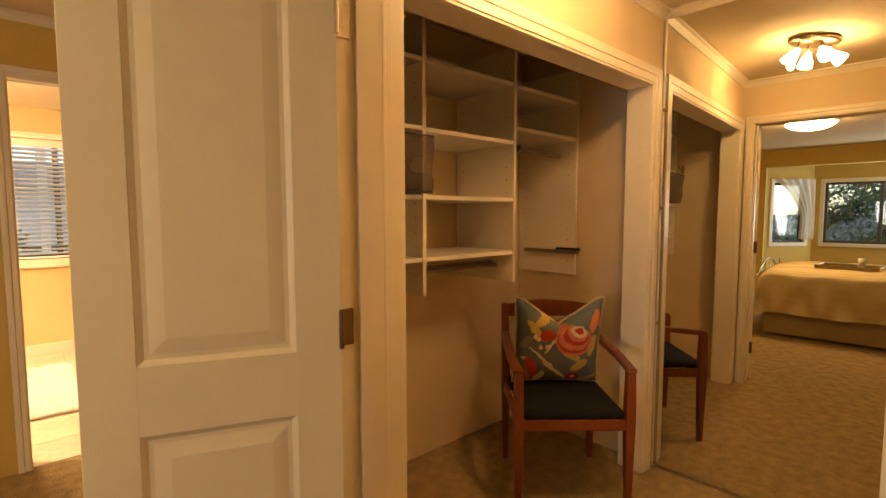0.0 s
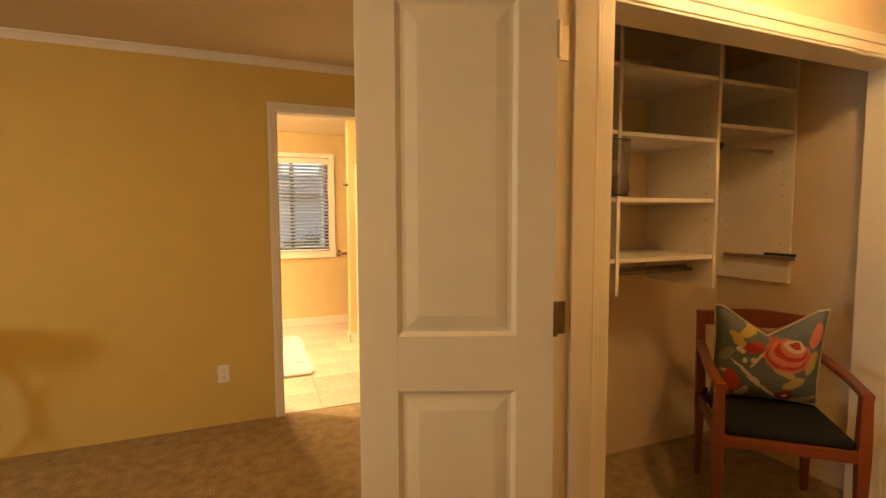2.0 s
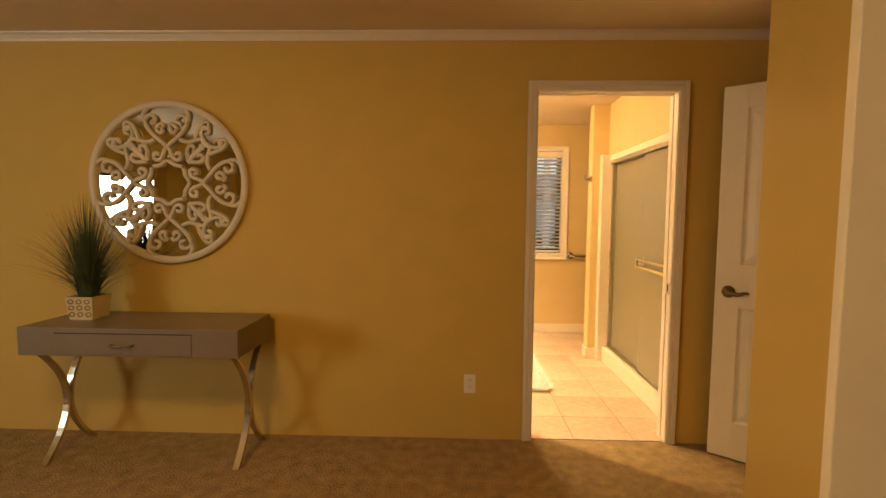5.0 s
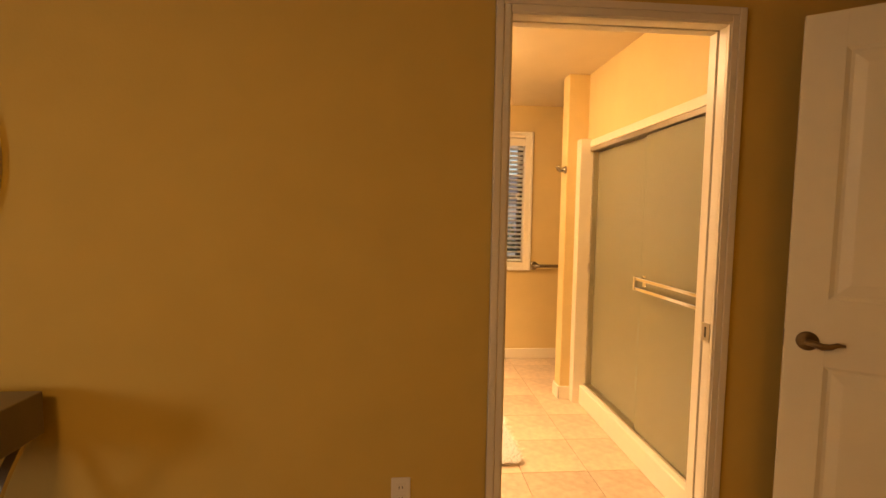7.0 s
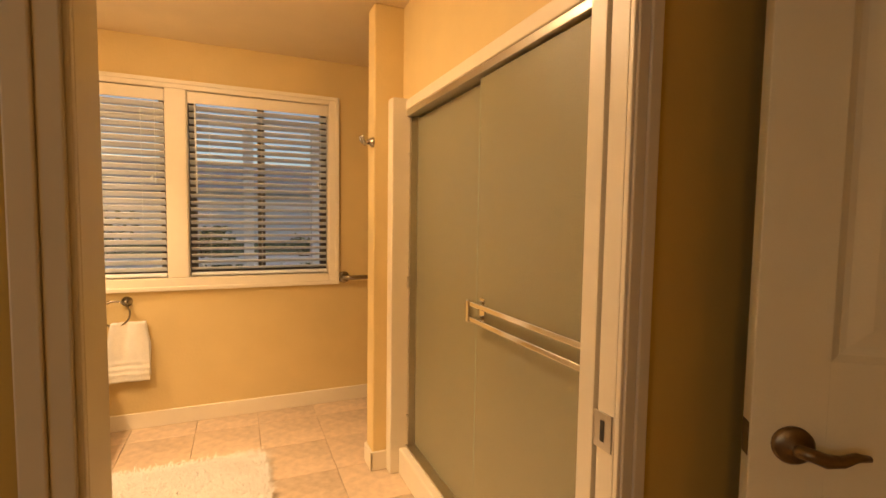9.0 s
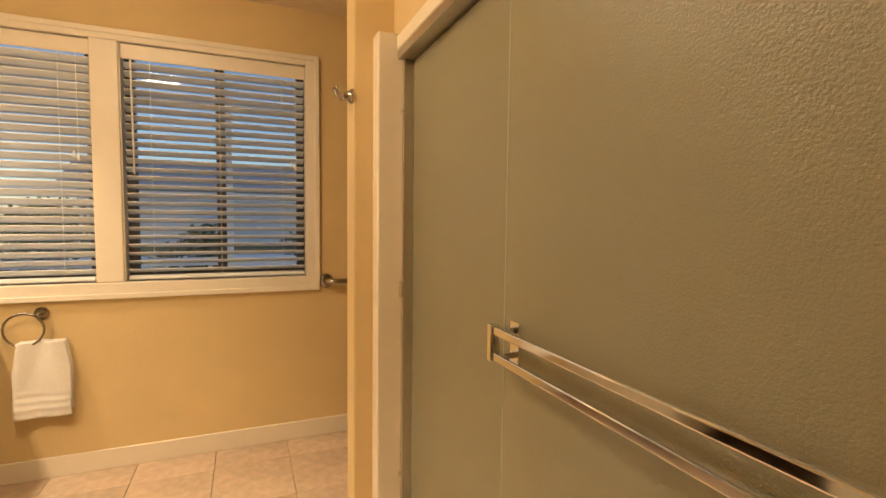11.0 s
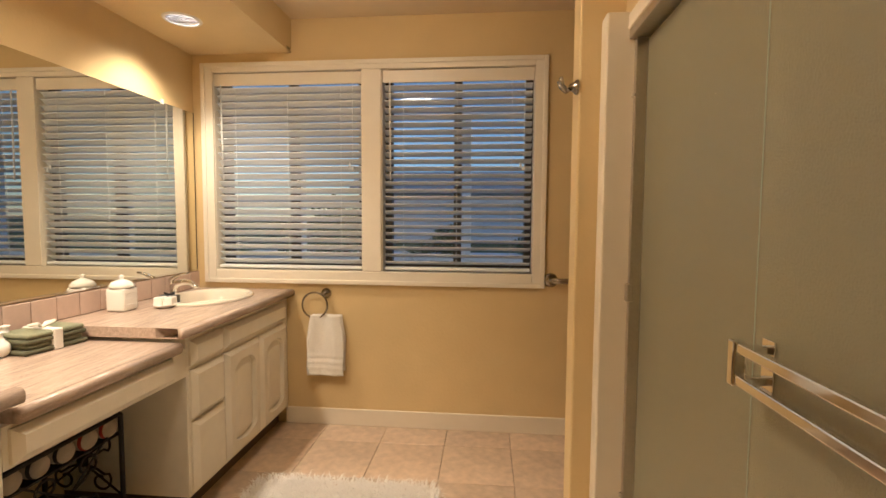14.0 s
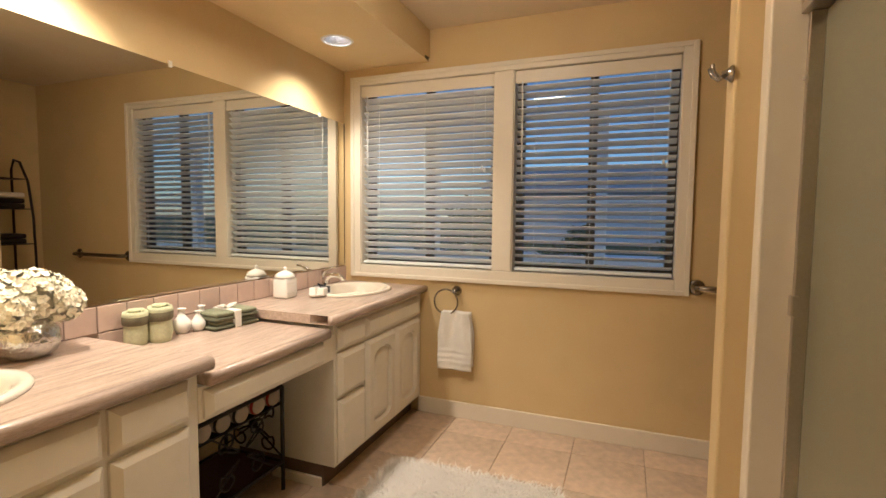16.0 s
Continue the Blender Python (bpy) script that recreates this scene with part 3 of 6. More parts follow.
# ---- armchair with pillow ----
ch = thing("armchair", pose(1.965, 1.258, 0, 0, 0, -41), "cherry wood armchair with black upholstered seat", "chair")
for x, y, h in ((-0.25, -0.24, 0.655), (0.25, -0.24, 0.655), (-0.235, 0.25, 0.86), (0.235, 0.25, 0.86)):
    bm = bmesh.new()
    w0, w1 = 0.013, 0.021
    top = y + (0.05 if y > 0 else 0)
    rings = []
    for z, w, yy in ((0, w0, y), (0.40, w1, y), (0.47, w1, y), (h, w1 * 0.85, top)):
        rings.append([bm.verts.new((x + a * w, yy + b * w, z)) for a, b in ((-1, -1), (1, -1), (1, 1), (-1, 1))])
    for a, b in zip(rings, rings[1:]):
        for k in range(4):
            bm.faces.new((a[k], a[(k + 1) % 4], b[(k + 1) % 4], b[k]))
    bm.faces.new(rings[0])
    bm.faces.new(rings[-1])
    part("leg", bm, M_CHERRY, ch)
for x in (-0.25, 0.25):
    bm = bmesh.new()
    pts = [(x * 0.95, 0.275, 0.70), (x * 1.0, 0.12, 0.69), (x * 1.04, -0.08, 0.672), (x * 1.02, -0.25, 0.652)]
    rings = []
    for p in pts:
        rings.append([bm.verts.new((p[0] + a * 0.021, p[1], p[2] + b * 0.013)) for a, b in ((-1, -1), (1, -1), (1, 1), (-1, 1))])
    for a, b in zip(rings, rings[1:]):
        for k in range(4):
            bm.faces.new((a[k], a[(k + 1) % 4], b[(k + 1) % 4], b[k]))
    bm.faces.new(rings[0])
    bm.faces.new(rings[-1])
    bmesh.ops.bevel(bm, geom=bm.edges[:], offset=0.004, segments=2, affect="EDGES")
    part("armrest", bm, M_CHERRY, ch)
part("seat_rail", box(-0.24, -0.255, 0.385, 0.24, -0.23, 0.435, 0.003), M_CHERRY, ch)
part("seat_rail", box(-0.225, 0.24, 0.385, 0.225, 0.262, 0.435, 0.003), M_CHERRY, ch)
for x in (-0.25, 0.232):
    part("seat_rail", box(x, -0.23, 0.385, x + 0.018, 0.245, 0.435, 0.003), M_CHERRY, ch)
bm = box(-0.228, -0.25, 0.43, 0.228, 0.24, 0.475, 0.018, seg=3)
part("seat", bm, M_FABRIC, ch, "black woven seat cushion", True)
bm = bmesh.new()
rings = []
for k in range(13):
    x = -0.235 + 0.47 * k / 12
    top = 0.855 + 0.026 * math.cos(x / 0.235 * math.pi / 2)
    rings.append([bm.verts.new((x, y, z)) for y, z in ((0.285, 0.79), (0.285, top - 0.004), (0.289, top), (0.306, top), (0.31, top - 0.004), (0.31, 0.79))])
for a, b in zip(rings, rings[1:]):
    for k in range(6):
        bm.faces.new((a[k], a[(k + 1) % 6], b[(k + 1) % 6], b[k]))
bm.faces.new(rings[0])
bm.faces.new(rings[-1])
part("top_rail", bm, M_CHERRY, ch)
part("lower_rail", box(-0.225, 0.262, 0.56, 0.225, 0.283, 0.60, 0.003), M_CHERRY, ch)


def floral():
    """Slate cotton with a large coral rose, red blossoms, cream sprays and gold leaves, drawn as soft-edged ovals."""
    m = bpy.data.materials.new("floral_cotton")
    m.use_nodes = True
    t = m.node_tree
    b = t.nodes["Principled BSDF"]
    b.inputs["Roughness"].default_value = 0.85
    c = t.nodes.new("ShaderNodeTexCoord")
    warp = t.nodes.new("ShaderNodeTexNoise")
    warp.inputs["Scale"].default_value, warp.inputs["Detail"].default_value = 34, 3
    t.links.new(c.outputs["Object"], warp.inputs[0])
    add = t.nodes.new("ShaderNodeMixRGB")
    add.blend_type, add.inputs[0].default_value = "LINEAR_LIGHT", 0.012
    t.links.new(c.outputs["Object"], add.inputs[1])
    t.links.new(warp.outputs["Color"], add.inputs[2])
    flat = t.nodes.new("ShaderNodeVectorMath")
    flat.operation, flat.inputs[1].default_value = "MULTIPLY", (1, 0, 1)
    t.links.new(add.outputs[0], flat.inputs[0])
    red, coral, cream, gold, deep, sage = (0.50, 0.05, 0.03, 1), (0.66, 0.20, 0.12, 1), (0.68, 0.54, 0.33, 1), (0.50, 0.36, 0.10, 1), (0.36, 0.03, 0.02, 1), (0.24, 0.25, 0.16, 1)
    leaves = [(-0.06, 0.375, 0.075, 0.022, 20, gold), (-0.13, 0.33, 0.05, 0.02, -50, gold), (0.06, 0.185, 0.055, 0.02, -30, gold), (0.10, 0.13, 0.05, 0.022, 40, gold), (0.16, 0.235, 0.06, 0.022, 80, gold),
              (-0.02, 0.10, 0.085, 0.010, -40, cream), (-0.09, 0.175, 0.085, 0.007, -40, cream), (-0.10, 0.06, 0.05, 0.018, 60, cream), (0.03, 0.03, 0.09, 0.014, 10, sage), (0.14, 0.035, 0.07, 0.018, 20, gold),
              (-0.17, 0.25, 0.045, 0.018, 60, sage), (0.17, 0.36, 0.06, 0.024, 75, coral), (-0.16, 0.16, 0.03, 0.012, 0, cream), (-0.045, 0.245, 0.06, 0.006, 60, cream)]
    for k in range(6):
        leaves.append((-0.075 + 0.05 * math.cos(k), 0.265 + 0.035 * math.sin(2.3 * k), 0.013, 0.011, 0, cream))
    blooms = [(-0.065, 0.295, 0.038, 0.03, 20, red), (-0.14, 0.12, 0.028, 0.06, 15, red), (-0.165, 0.055, 0.022, 0.05, 20, coral), (0.075, 0.055, 0.036, 0.032, 0, deep), (0.075, 0.058, 0.012, 0.011, 0, cream),
              (0.065, 0.265, 0.095, 0.078, -12, coral), (0.062, 0.268, 0.086, 0.069, -12, red), (0.066, 0.275, 0.078, 0.060, -12, coral), (0.075, 0.288, 0.064, 0.046, -12, red), (0.082, 0.300, 0.052, 0.038, -12, coral),
              (0.088, 0.312, 0.042, 0.030, -12, cream), (0.090, 0.316, 0.024, 0.017, -12, red)]
    prev = None
    for x, z, rx, rz, turn, col in leaves + blooms:
        mp = t.nodes.new("ShaderNodeMapping")
        mp.vector_type = "TEXTURE"
        mp.inputs["Location"].default_value, mp.inputs["Rotation"].default_value, mp.inputs["Scale"].default_value = (x, 0, z), (0, -radians(turn), 0), (rx, 1, rz)
        t.links.new(flat.outputs[0], mp.inputs[0])
        ln = t.nodes.new("ShaderNodeVectorMath")
        ln.operation = "LENGTH"
        t.links.new(mp.outputs[0], ln.inputs[0])
        r = t.nodes.new("ShaderNodeMapRange")
        r.inputs[1].default_value, r.inputs[2].default_value = 1.05, 0.92
        t.links.new(ln.outputs["Value"], r.inputs[0])
        mx = t.nodes.new("ShaderNodeMixRGB")
        mx.inputs[2].default_value = col
        t.links.new(r.outputs[0], mx.inputs[0])
        if prev:
            t.links.new(prev.outputs[0], mx.inputs[1])
        else:
            mx.inputs[1].default_value = (0.13, 0.15, 0.13, 1)
        prev = mx
    t.links.new(prev.outputs[0], b.inputs["Base Color"])
    return m


M_FLORAL = floral()
pil = thing("throw_pillow", ch.matrix_basis @ pose(0.0, 0.125, 0.478, 11, 0, 0), "floral throw pillow in slate, coral and gold, leaning on the chair", "pillow")
bm = bmesh.new()
N = 22
grid = {}
for s in (-1, 1):
    for i in range(N + 1):
        for j in range(N + 1):
            u, v = 2 * i / N - 1, 2 * j / N - 1
            edge = i in (0, N) or j in (0, N)
            if s == 1 and edge:
                grid[s, i, j] = grid[-1, i, j]
                continue
            chop = 0.13 * max(0.0, 1 - abs(u) / 0.85) * max(0, v) ** 1.5
            pinch = 1 - 0.06 * (1 - u * u) * abs(v) ** 6 - 0.0
            x = 0.222 * u * (1 - 0.05 * (1 - v * v))
            z = 0.235 + 0.235 * v * (1 - 0.06 * (1 - u * u)) - chop
            bulge = 0.075 * ((1 - u ** 4) * (1 - v ** 4)) ** 0.6
            y = s * bulge + 0.006 * noise.noise(Vector((u * 3, v * 3, s)))
            grid[s, i, j] = bm.verts.new((x, y, z))
for s in (-1, 1):
    for i in range(N):
        for j in range(N):
            bm.faces.new((grid[s, i, j], grid[s, i + 1, j], grid[s, i + 1, j + 1], grid[s, i, j + 1]))
edge = [grid[-1, i, 0].co.copy() for i in range(N)] + [grid[-1, N, j].co.copy() for j in range(N)] + [grid[-1, N - i, N].co.copy() for i in range(N)] + [grid[-1, 0, N - j].co.copy() for j in range(N)]
part("cover", bm, M_FLORAL, pil, "", True)
part("piping", tube(bmesh.new(), edge, 0.0055, 6, True), mat("cream_cord", (0.62, 0.52, 0.34), 0.9, vary=0.35, scale=90, bump=0.8, bscale=300), pil, "cream twisted cord edging", True)

# ---- bedroom: desk, plant, medallion, bed, dome, bay window ----
desk = thing("writing_desk", pose(-2.115, 2.94, 0), "taupe lacquered writing desk on curved metal legs", "desk")
body = part("body", box(-0.565, -0.21, 0.61, 0.565, 0.205, 0.755, 0.004), M_GREYWOOD, desk)
dr = part("drawer_front", box(-0.37, -0.2135, 0.622, 0.33, -0.209, 0.725, 0.002), M_GREYWOOD, desk)
part("drawer_gap", box(-0.372, -0.2115, 0.724, 0.332, -0.2095, 0.730), M_DARK, desk)
hb = bmesh.new()
tube(hb, [(-0.075, -0.214, 0.672), (-0.075, -0.23, 0.672), (0.035, -0.23, 0.672), (0.035, -0.214, 0.672)], 0.005, 8)
part("handle", hb, M_SILVER, dr, "champagne bar pull", True)
for x in (-0.51, 0.51):
    for s in (-1, 1):
        pts = []
        for k in range(17):
            f = k / 16
            z = 0.61 * (1 - f)
            y = s * (0.008 + 0.165 * abs(2 * f - 1) ** 2.0)
            pts.append((x, y + 0.02, z))
        bm = bmesh.new()
        rings = []
        for k, p in enumerate(pts):
            w = 0.016
            a, b = Vector(pts[max(k - 1, 0)]), Vector(pts[min(k + 1, 16)])
            d = (b - a).normalized()
            nn = Vector((0, -d.z, d.y))
            rings.append([bm.verts.new(Vector(p) + Vector((i * w, 0, 0)) + nn * (j * 0.009)) for i, j in ((-1, -1), (1, -1), (1, 1), (-1, 1))])
        for a, b in zip(rings, rings[1:]):
            for k in range(4):
                bm.faces.new((a[k], a[(k + 1) % 4], b[(k + 1) % 4], b[k]))
        bm.faces.new(rings[0])
        bm.faces.new(rings[-1])
        part("leg", bm, M_SILVER, desk, "curved champagne metal leg")

plant = thing("potted_grass", pose(-2.49, 2.97, 0.755), "artificial grass in a patterned cream pot on the desk", "potted plant")
M_POT = mat("cream_pot", (0.62, 0.52, 0.30), 0.6, vary=0.1, scale=20)
bm = bmesh.new()
lo, hi = [(-0.062, -0.062), (0.062, -0.062), (0.062, 0.062), (-0.062, 0.062)], [(-0.075, -0.075), (0.075, -0.075), (0.075, 0.075), (-0.075, 0.075)]
va, vb = [bm.verts.new((x, y, 0)) for x, y in lo], [bm.verts.new((x, y, 0.125)) for x, y in hi]
vc = [bm.verts.new((x * 0.9, y * 0.9, 0.125)) for x, y in hi]
vd = [bm.verts.new((x * 0.9, y * 0.9, 0.105)) for x, y in hi]
bm.faces.new(va[::-1])
for a, b in ((va, vb), (vb, vc), (vc, vd)):
    for k in range(4):
        bm.faces.new((a[k], a[(k + 1) % 4], b[(k + 1) % 4], b[k]))
bm.faces.new(vd)
pot = part("pot", bm, M_POT, plant)
M_POTD = mat("brown_lattice", (0.22, 0.14, 0.05), 0.7)
for row, z in enumerate((0.03, 0.066, 0.1)):
    for x in (-0.045, 0.0, 0.045):
        y = -0.0635 - 0.0128 * z / 0.125 * 1.0
        part("ring_pattern", tube(bmesh.new(), [(x + 0.014 * math.cos(a), y, z + 0.011 * math.sin(a)) for a in [math.pi * k / 5 for k in range(10)]], 0.003, 5, True), M_POTD, pot)
rnd = random.Random(4)
M_BLADE = mat("grass_green", (0.055, 0.085, 0.03), 0.6, vary=0.45, scale=12)
bm = bmesh.new()
for k in range(460):
    a = rnd.uniform(0, 2 * math.pi)
    r0, lean = rnd.uniform(0, 0.05), abs(rnd.gauss(0, 0.21)) + 0.01
    h = rnd.uniform(0.34, 0.62) * (1 - 0.4 * min(lean / 0.4, 1))
    ca, sa = math.cos(a), math.sin(a)
    w = rnd.uniform(0.0024, 0.0044)
    prev = None
    for i in range(6):
        f = i / 5
        rr = r0 + lean * f ** 1.7
        ww = w * (1 - f) + 0.0003
        p = Vector((rr * ca, rr * sa, 0.10 + h * f - 0.12 * lean * f ** 3))
        cur = [bm.verts.new(p + Vector((-sa * ww, ca * ww, 0))), bm.verts.new(p - Vector((-sa * ww, ca * ww, 0)))]
        if prev:
            bm.faces.new((prev[0], prev[1], cur[1], cur[0]))
        prev = cur
g = part("grass", bm, M_BLADE, plant, "tuft of thin dark green blades")
g["kind"] = "stuff"

med = thing("round_wall_mirror", pose(-2.155, NB, 1.512), "round mirror behind a cream carved scrollwork frame", "mirror")
M_CREAM = mat("cream_carved_wood", (0.66, 0.58, 0.42), 0.5, vary=0.08, scale=30)
bm = lathe(bmesh.new(), [(0, 0.006), (0.45, 0.006), (0.45, 0.0), (0, 0.0)], 64)
part("pane", bm, M_MIRROR, med, "", False, pose(0, 0, 0, 90, 0, 0))
bm = lathe(bmesh.new(), [(0.434, 0.004), (0.434, 0.026), (0.442, 0.032), (0.466, 0.032), (0.474, 0.024), (0.474, 0.0), (0.434, 0.0)], 72)
part("rim", bm, M_CREAM, med, "", True, pose(0, 0, 0, 90, 0, 0))


def curl(cx, cz, r, a0, turns, hand, n=18, shrink=0.30):
    """A spiral that starts at radius r and winds inward."""
    out = []
    for k in range(n + 1):
        f = k / n
        rr = r * (1 - (1 - shrink) * f)
        a = radians(a0) + hand * 2 * math.pi * turns * f
        out.append((cx + rr * math.cos(a), cz + rr * math.sin(a)))
    return out


def bez(p0, p1, p2, p3, n=10):
    return [tuple((1 - t) ** 3 * a + 3 * (1 - t) ** 2 * t * b + 3 * (1 - t) * t * t * c + t ** 3 * d for a, b, c, d in zip(p0, p1, p2, p3)) for t in [i / n for i in range(n + 1)]]


strokes = []
for s in (-1, 1):
    # heart whose point aims at the middle, its lobes curling in near the rim
    strokes.append([(0.0, 0.205)] + bez((0.0, 0.205), (s * 0.05, 0.26), (s * 0.12, 0.29), (s * 0.125, 0.355), 8) + curl(s * 0.085, 0.355, 0.04, 0 if s > 0 else 180, 0.8, s, 14))
    strokes.append(curl(s * 0.036, 0.305, 0.028, 90, 0.9, -s, 12) + [])
    strokes.append(bez((s * 0.014, 0.32), (s * 0.02, 0.34), (s * 0.03, 0.34), (s * 0.036, 0.333), 5))
    # scrolls that ring the clear middle
    strokes.append(bez((0.0, 0.205), (s * 0.03, 0.19), (s * 0.02, 0.13), (s * 0.055, 0.13), 6) + curl(s * 0.06, 0.155, 0.026, -90, 0.8, s, 12))
    # outer flourishes toward the diagonals
    strokes.append(bez((s * 0.125, 0.355), (s * 0.15, 0.40), (s * 0.11, 0.43), (s * 0.09, 0.44), 6))
    strokes.append(bez((s * 0.075, 0.25), (s * 0.12, 0.22), (s * 0.15, 0.24), (s * 0.19, 0.25), 6) + curl(s * 0.205, 0.225, 0.026, 110 if s > 0 else 70, 0.8, -s, 12))
    strokes.append(bez((s * 0.165, 0.245), (s * 0.18, 0.30), (s * 0.20, 0.34), (s * 0.235, 0.355), 6) + curl(s * 0.225, 0.325, 0.03, 80 if s > 0 else 100, 0.75, -s, 12))
    # inner ring and the trefoils on the diagonals, drawn about the upright
    tre = [bez((0.0, 0.17), (s * 0.02, 0.20), (s * 0.05, 0.20), (s * 0.055, 0.235), 6) + curl(s * 0.032, 0.24, 0.024, 0 if s > 0 else 180, 0.7, s, 10),
           bez((0.0, 0.30), (s * 0.02, 0.33), (s * 0.06, 0.33), (s * 0.075, 0.365), 6) + curl(s * 0.045, 0.37, 0.03, 0 if s > 0 else 180, 0.7, s, 10),
           bez((0.0, 0.17), (s * 0.006, 0.23), (s * 0.006, 0.28), (0.0, 0.31), 5)]
    for st in tre:
        strokes.append([(x * math.cos(radians(-45)) - z * math.sin(radians(-45)), x * math.sin(radians(-45)) + z * math.cos(radians(-45))) for x, z in st])
    strokes.append([(s * 0.118 * math.sin(radians(b)), 0.118 * math.cos(radians(b)) + 0.008 * math.cos(radians(8 * b))) for b in range(0, 46, 5)])
for q in range(4):
    a = radians(90 * q)
    bm = bmesh.new()
    for st in strokes:
        pts = [(x * math.cos(a) - z * math.sin(a), -0.016 - 0.0006 * (i % 3), x * math.sin(a) + z * math.cos(a)) for i, (x, z) in enumerate(st)]
        keep = [pts[0]]
        for p in pts[1:]:
            if (Vector(p) - Vector(keep[-1])).length > 0.004:
                keep.append(p)
        tube(bm, keep, 0.0128, 6)
    part("scrollwork", bm, M_CREAM, med, "", True)

bed = thing("bed", pose(0, 0, 0), "bed with cream striped quilt and brass footboard", "bed")
M_QUILT = mat("cream_quilt", (0.72, 0.60, 0.36), 0.8, vary=0.06, scale=10, bump=0.25, bscale=40)
qt = M_QUILT.node_tree
qb = qt.nodes["Principled BSDF"]
qs = qb.inputs["Base Color"].links[0].from_socket
qc, qw, qm = qt.nodes.new("ShaderNodeTexCoord"), qt.nodes.new("ShaderNodeTexWave"), qt.nodes.new("ShaderNodeMixRGB")
qw.inputs["Scale"].default_value, qw.inputs["Distortion"].default_value = 4.2, 0.6
qt.links.new(qc.outputs["Object"], qw.inputs[0])
qt.links.new(qw.outputs["Fac"], qm.inputs[0])
qt.links.new(qs, qm.inputs[1])
qm.inputs[2].default_value = (0.50, 0.37, 0.17, 1)
qt.links.new(qm.outputs[0], qb.inputs["Base Color"])
M_SKIRT = mat("tan_bed_skirt", (0.36, 0.25, 0.13), 0.85, vary=0.12, scale=8)
BX0, BX1, BY0, BY1 = -2.74, -1.21, -0.85, 1.16
part("bed_skirt", box(BX0 + 0.03, BY0, 0.03, BX1 - 0.03, BY1 - 0.02, 0.31, 0.004), M_SKIRT, bed, "tan fabric bed skirt")
part("mattress", box(BX0 + 0.02, BY0, 0.31, BX1 - 0.02, BY1 - 0.01, 0.665, 0.03), M_TOWEL, bed)
bm = bmesh.new()
nx, ny = 90, 40
rows_q = []
for j in range(ny + 1):
    row = []
    for i in range(nx + 1):
        # unrolled across the bed: drop, top, drop
        s = -0.44 + (BX1 - BX0 + 0.88) * i / nx
        wdt = BX1 - BX0
        if s < 0:
            x, z = BX0 - 0.02 + 0.10 * s, 0.70 + s
        elif s > wdt:
            x, z = BX1 + 0.02 + 0.10 * (s - wdt), 0.70 - (s - wdt)
        else:
            x, z = BX0 + s, 0.735 - 0.03 * abs(2 * s / wdt - 1) ** 6
        y = BY0 + (BY1 - BY0 + 0.045) * j / ny
        z += 0.012 * math.sin(s * 2 * math.pi / 0.075) + 0.02 * noise.noise(Vector((x * 3, y * 3, z * 3)))
        if j > ny - 3:
            z -= (0.005, 0.03, 0.10)[j - ny + 2]
        if s < 0 or s > wdt:
            x += 0.025 * noise.noise(Vector((0, y * 5, 2))) + 0.02 * math.sin(y * 17) * min(1, (abs(s - wdt / 2) - wdt / 2) / 0.3)
        row.append(bm.verts.new((x, y, max(z, 0.25))))
    rows_q.append(row)
for j in range(ny):
    for i in range(nx):
        bm.faces.new((rows_q[j][i], rows_q[j][i + 1], rows_q[j + 1][i + 1], rows_q[j + 1][i]))
part("quilt", bm, M_QUILT, bed, "cream channel-striped quilt", True)
FB = 1.235
PX0, PX1 = BX0 - 0.07, BX1 + 0.055
for x in (PX0, PX1):
    s = 1 if x > -2 else -1
    part("post", tube(bmesh.new(), [(x, FB, 0.0), (x, FB, 0.61), (x, FB, 0.685), (x + 0.012 * s, FB, 0.73), (x + 0.04 * s, FB, 0.745), (x + 0.05 * s, FB, 0.72), (x + 0.035 * s, FB, 0.68), (x, FB, 0.645), (x - 0.002 * s, FB, 0.625)], 0.0115, 10), M_BRASS, bed, "brass post with looped top", True)
    part("scroll", tube(bmesh.new(), [(x, FB - 0.012, 0.655), (x + 0.005 * s, FB - 0.012, 0.627), (x + 0.025 * s, FB - 0.012, 0.617), (x + 0.045 * s, FB - 0.012, 0.623), (x + 0.045 * s, FB - 0.012, 0.64), (x + 0.03 * s, FB - 0.012, 0.638)], 0.008, 8), M_BRASS, bed, "", True)
part("rail", tube(bmesh.new(), [(PX0, FB, 0.657), (PX1, FB, 0.657)], 0.009, 10), M_BRASS, bed, "", True)
part("rail", tube(bmesh.new(), [(PX0, FB, 0.30), (PX1, FB, 0.30)], 0.009, 10), M_BRASS, bed, "", True)
cx, hw = (PX0 + PX1) / 2, (PX1 - PX0) / 2
part("arch", tube(bmesh.new(), [(cx + hw * k / 16, FB, 0.535 + 0.26 * (1 - (k / 16) ** 2)) for k in range(-16, 17)], 0.011, 10), M_BRASS, bed, "", True)
for dx in (-0.45, -0.15, 0.15, 0.45):
    part("spindle", tube(bmesh.new(), [(cx + dx, FB, 0.30), (cx + dx, FB, 0.535 + 0.26 * (1 - (dx / hw) ** 2))], 0.007, 8), M_BRASS, bed, "", True)
tray = thing("serving_tray", pose(-1.70, 0.45, 0.755, 0, 0, 8), "shallow gilt serving tray lying on the quilt", "tray")
part("base", box(-0.16, -0.26, 0, 0.16, 0.26, 0.008, 0.003), M_BRASS, tray)
for x0, y0, x1, y1 in ((-0.17, -0.27, -0.155, 0.27), (0.155, -0.27, 0.17, 0.27), (-0.155, -0.27, 0.155, -0.255), (-0.155, 0.255, 0.155, 0.27)):
    part("rim", box(x0, y0, 0, x1, y1, 0.035, 0.003), M_BRASS, tray)
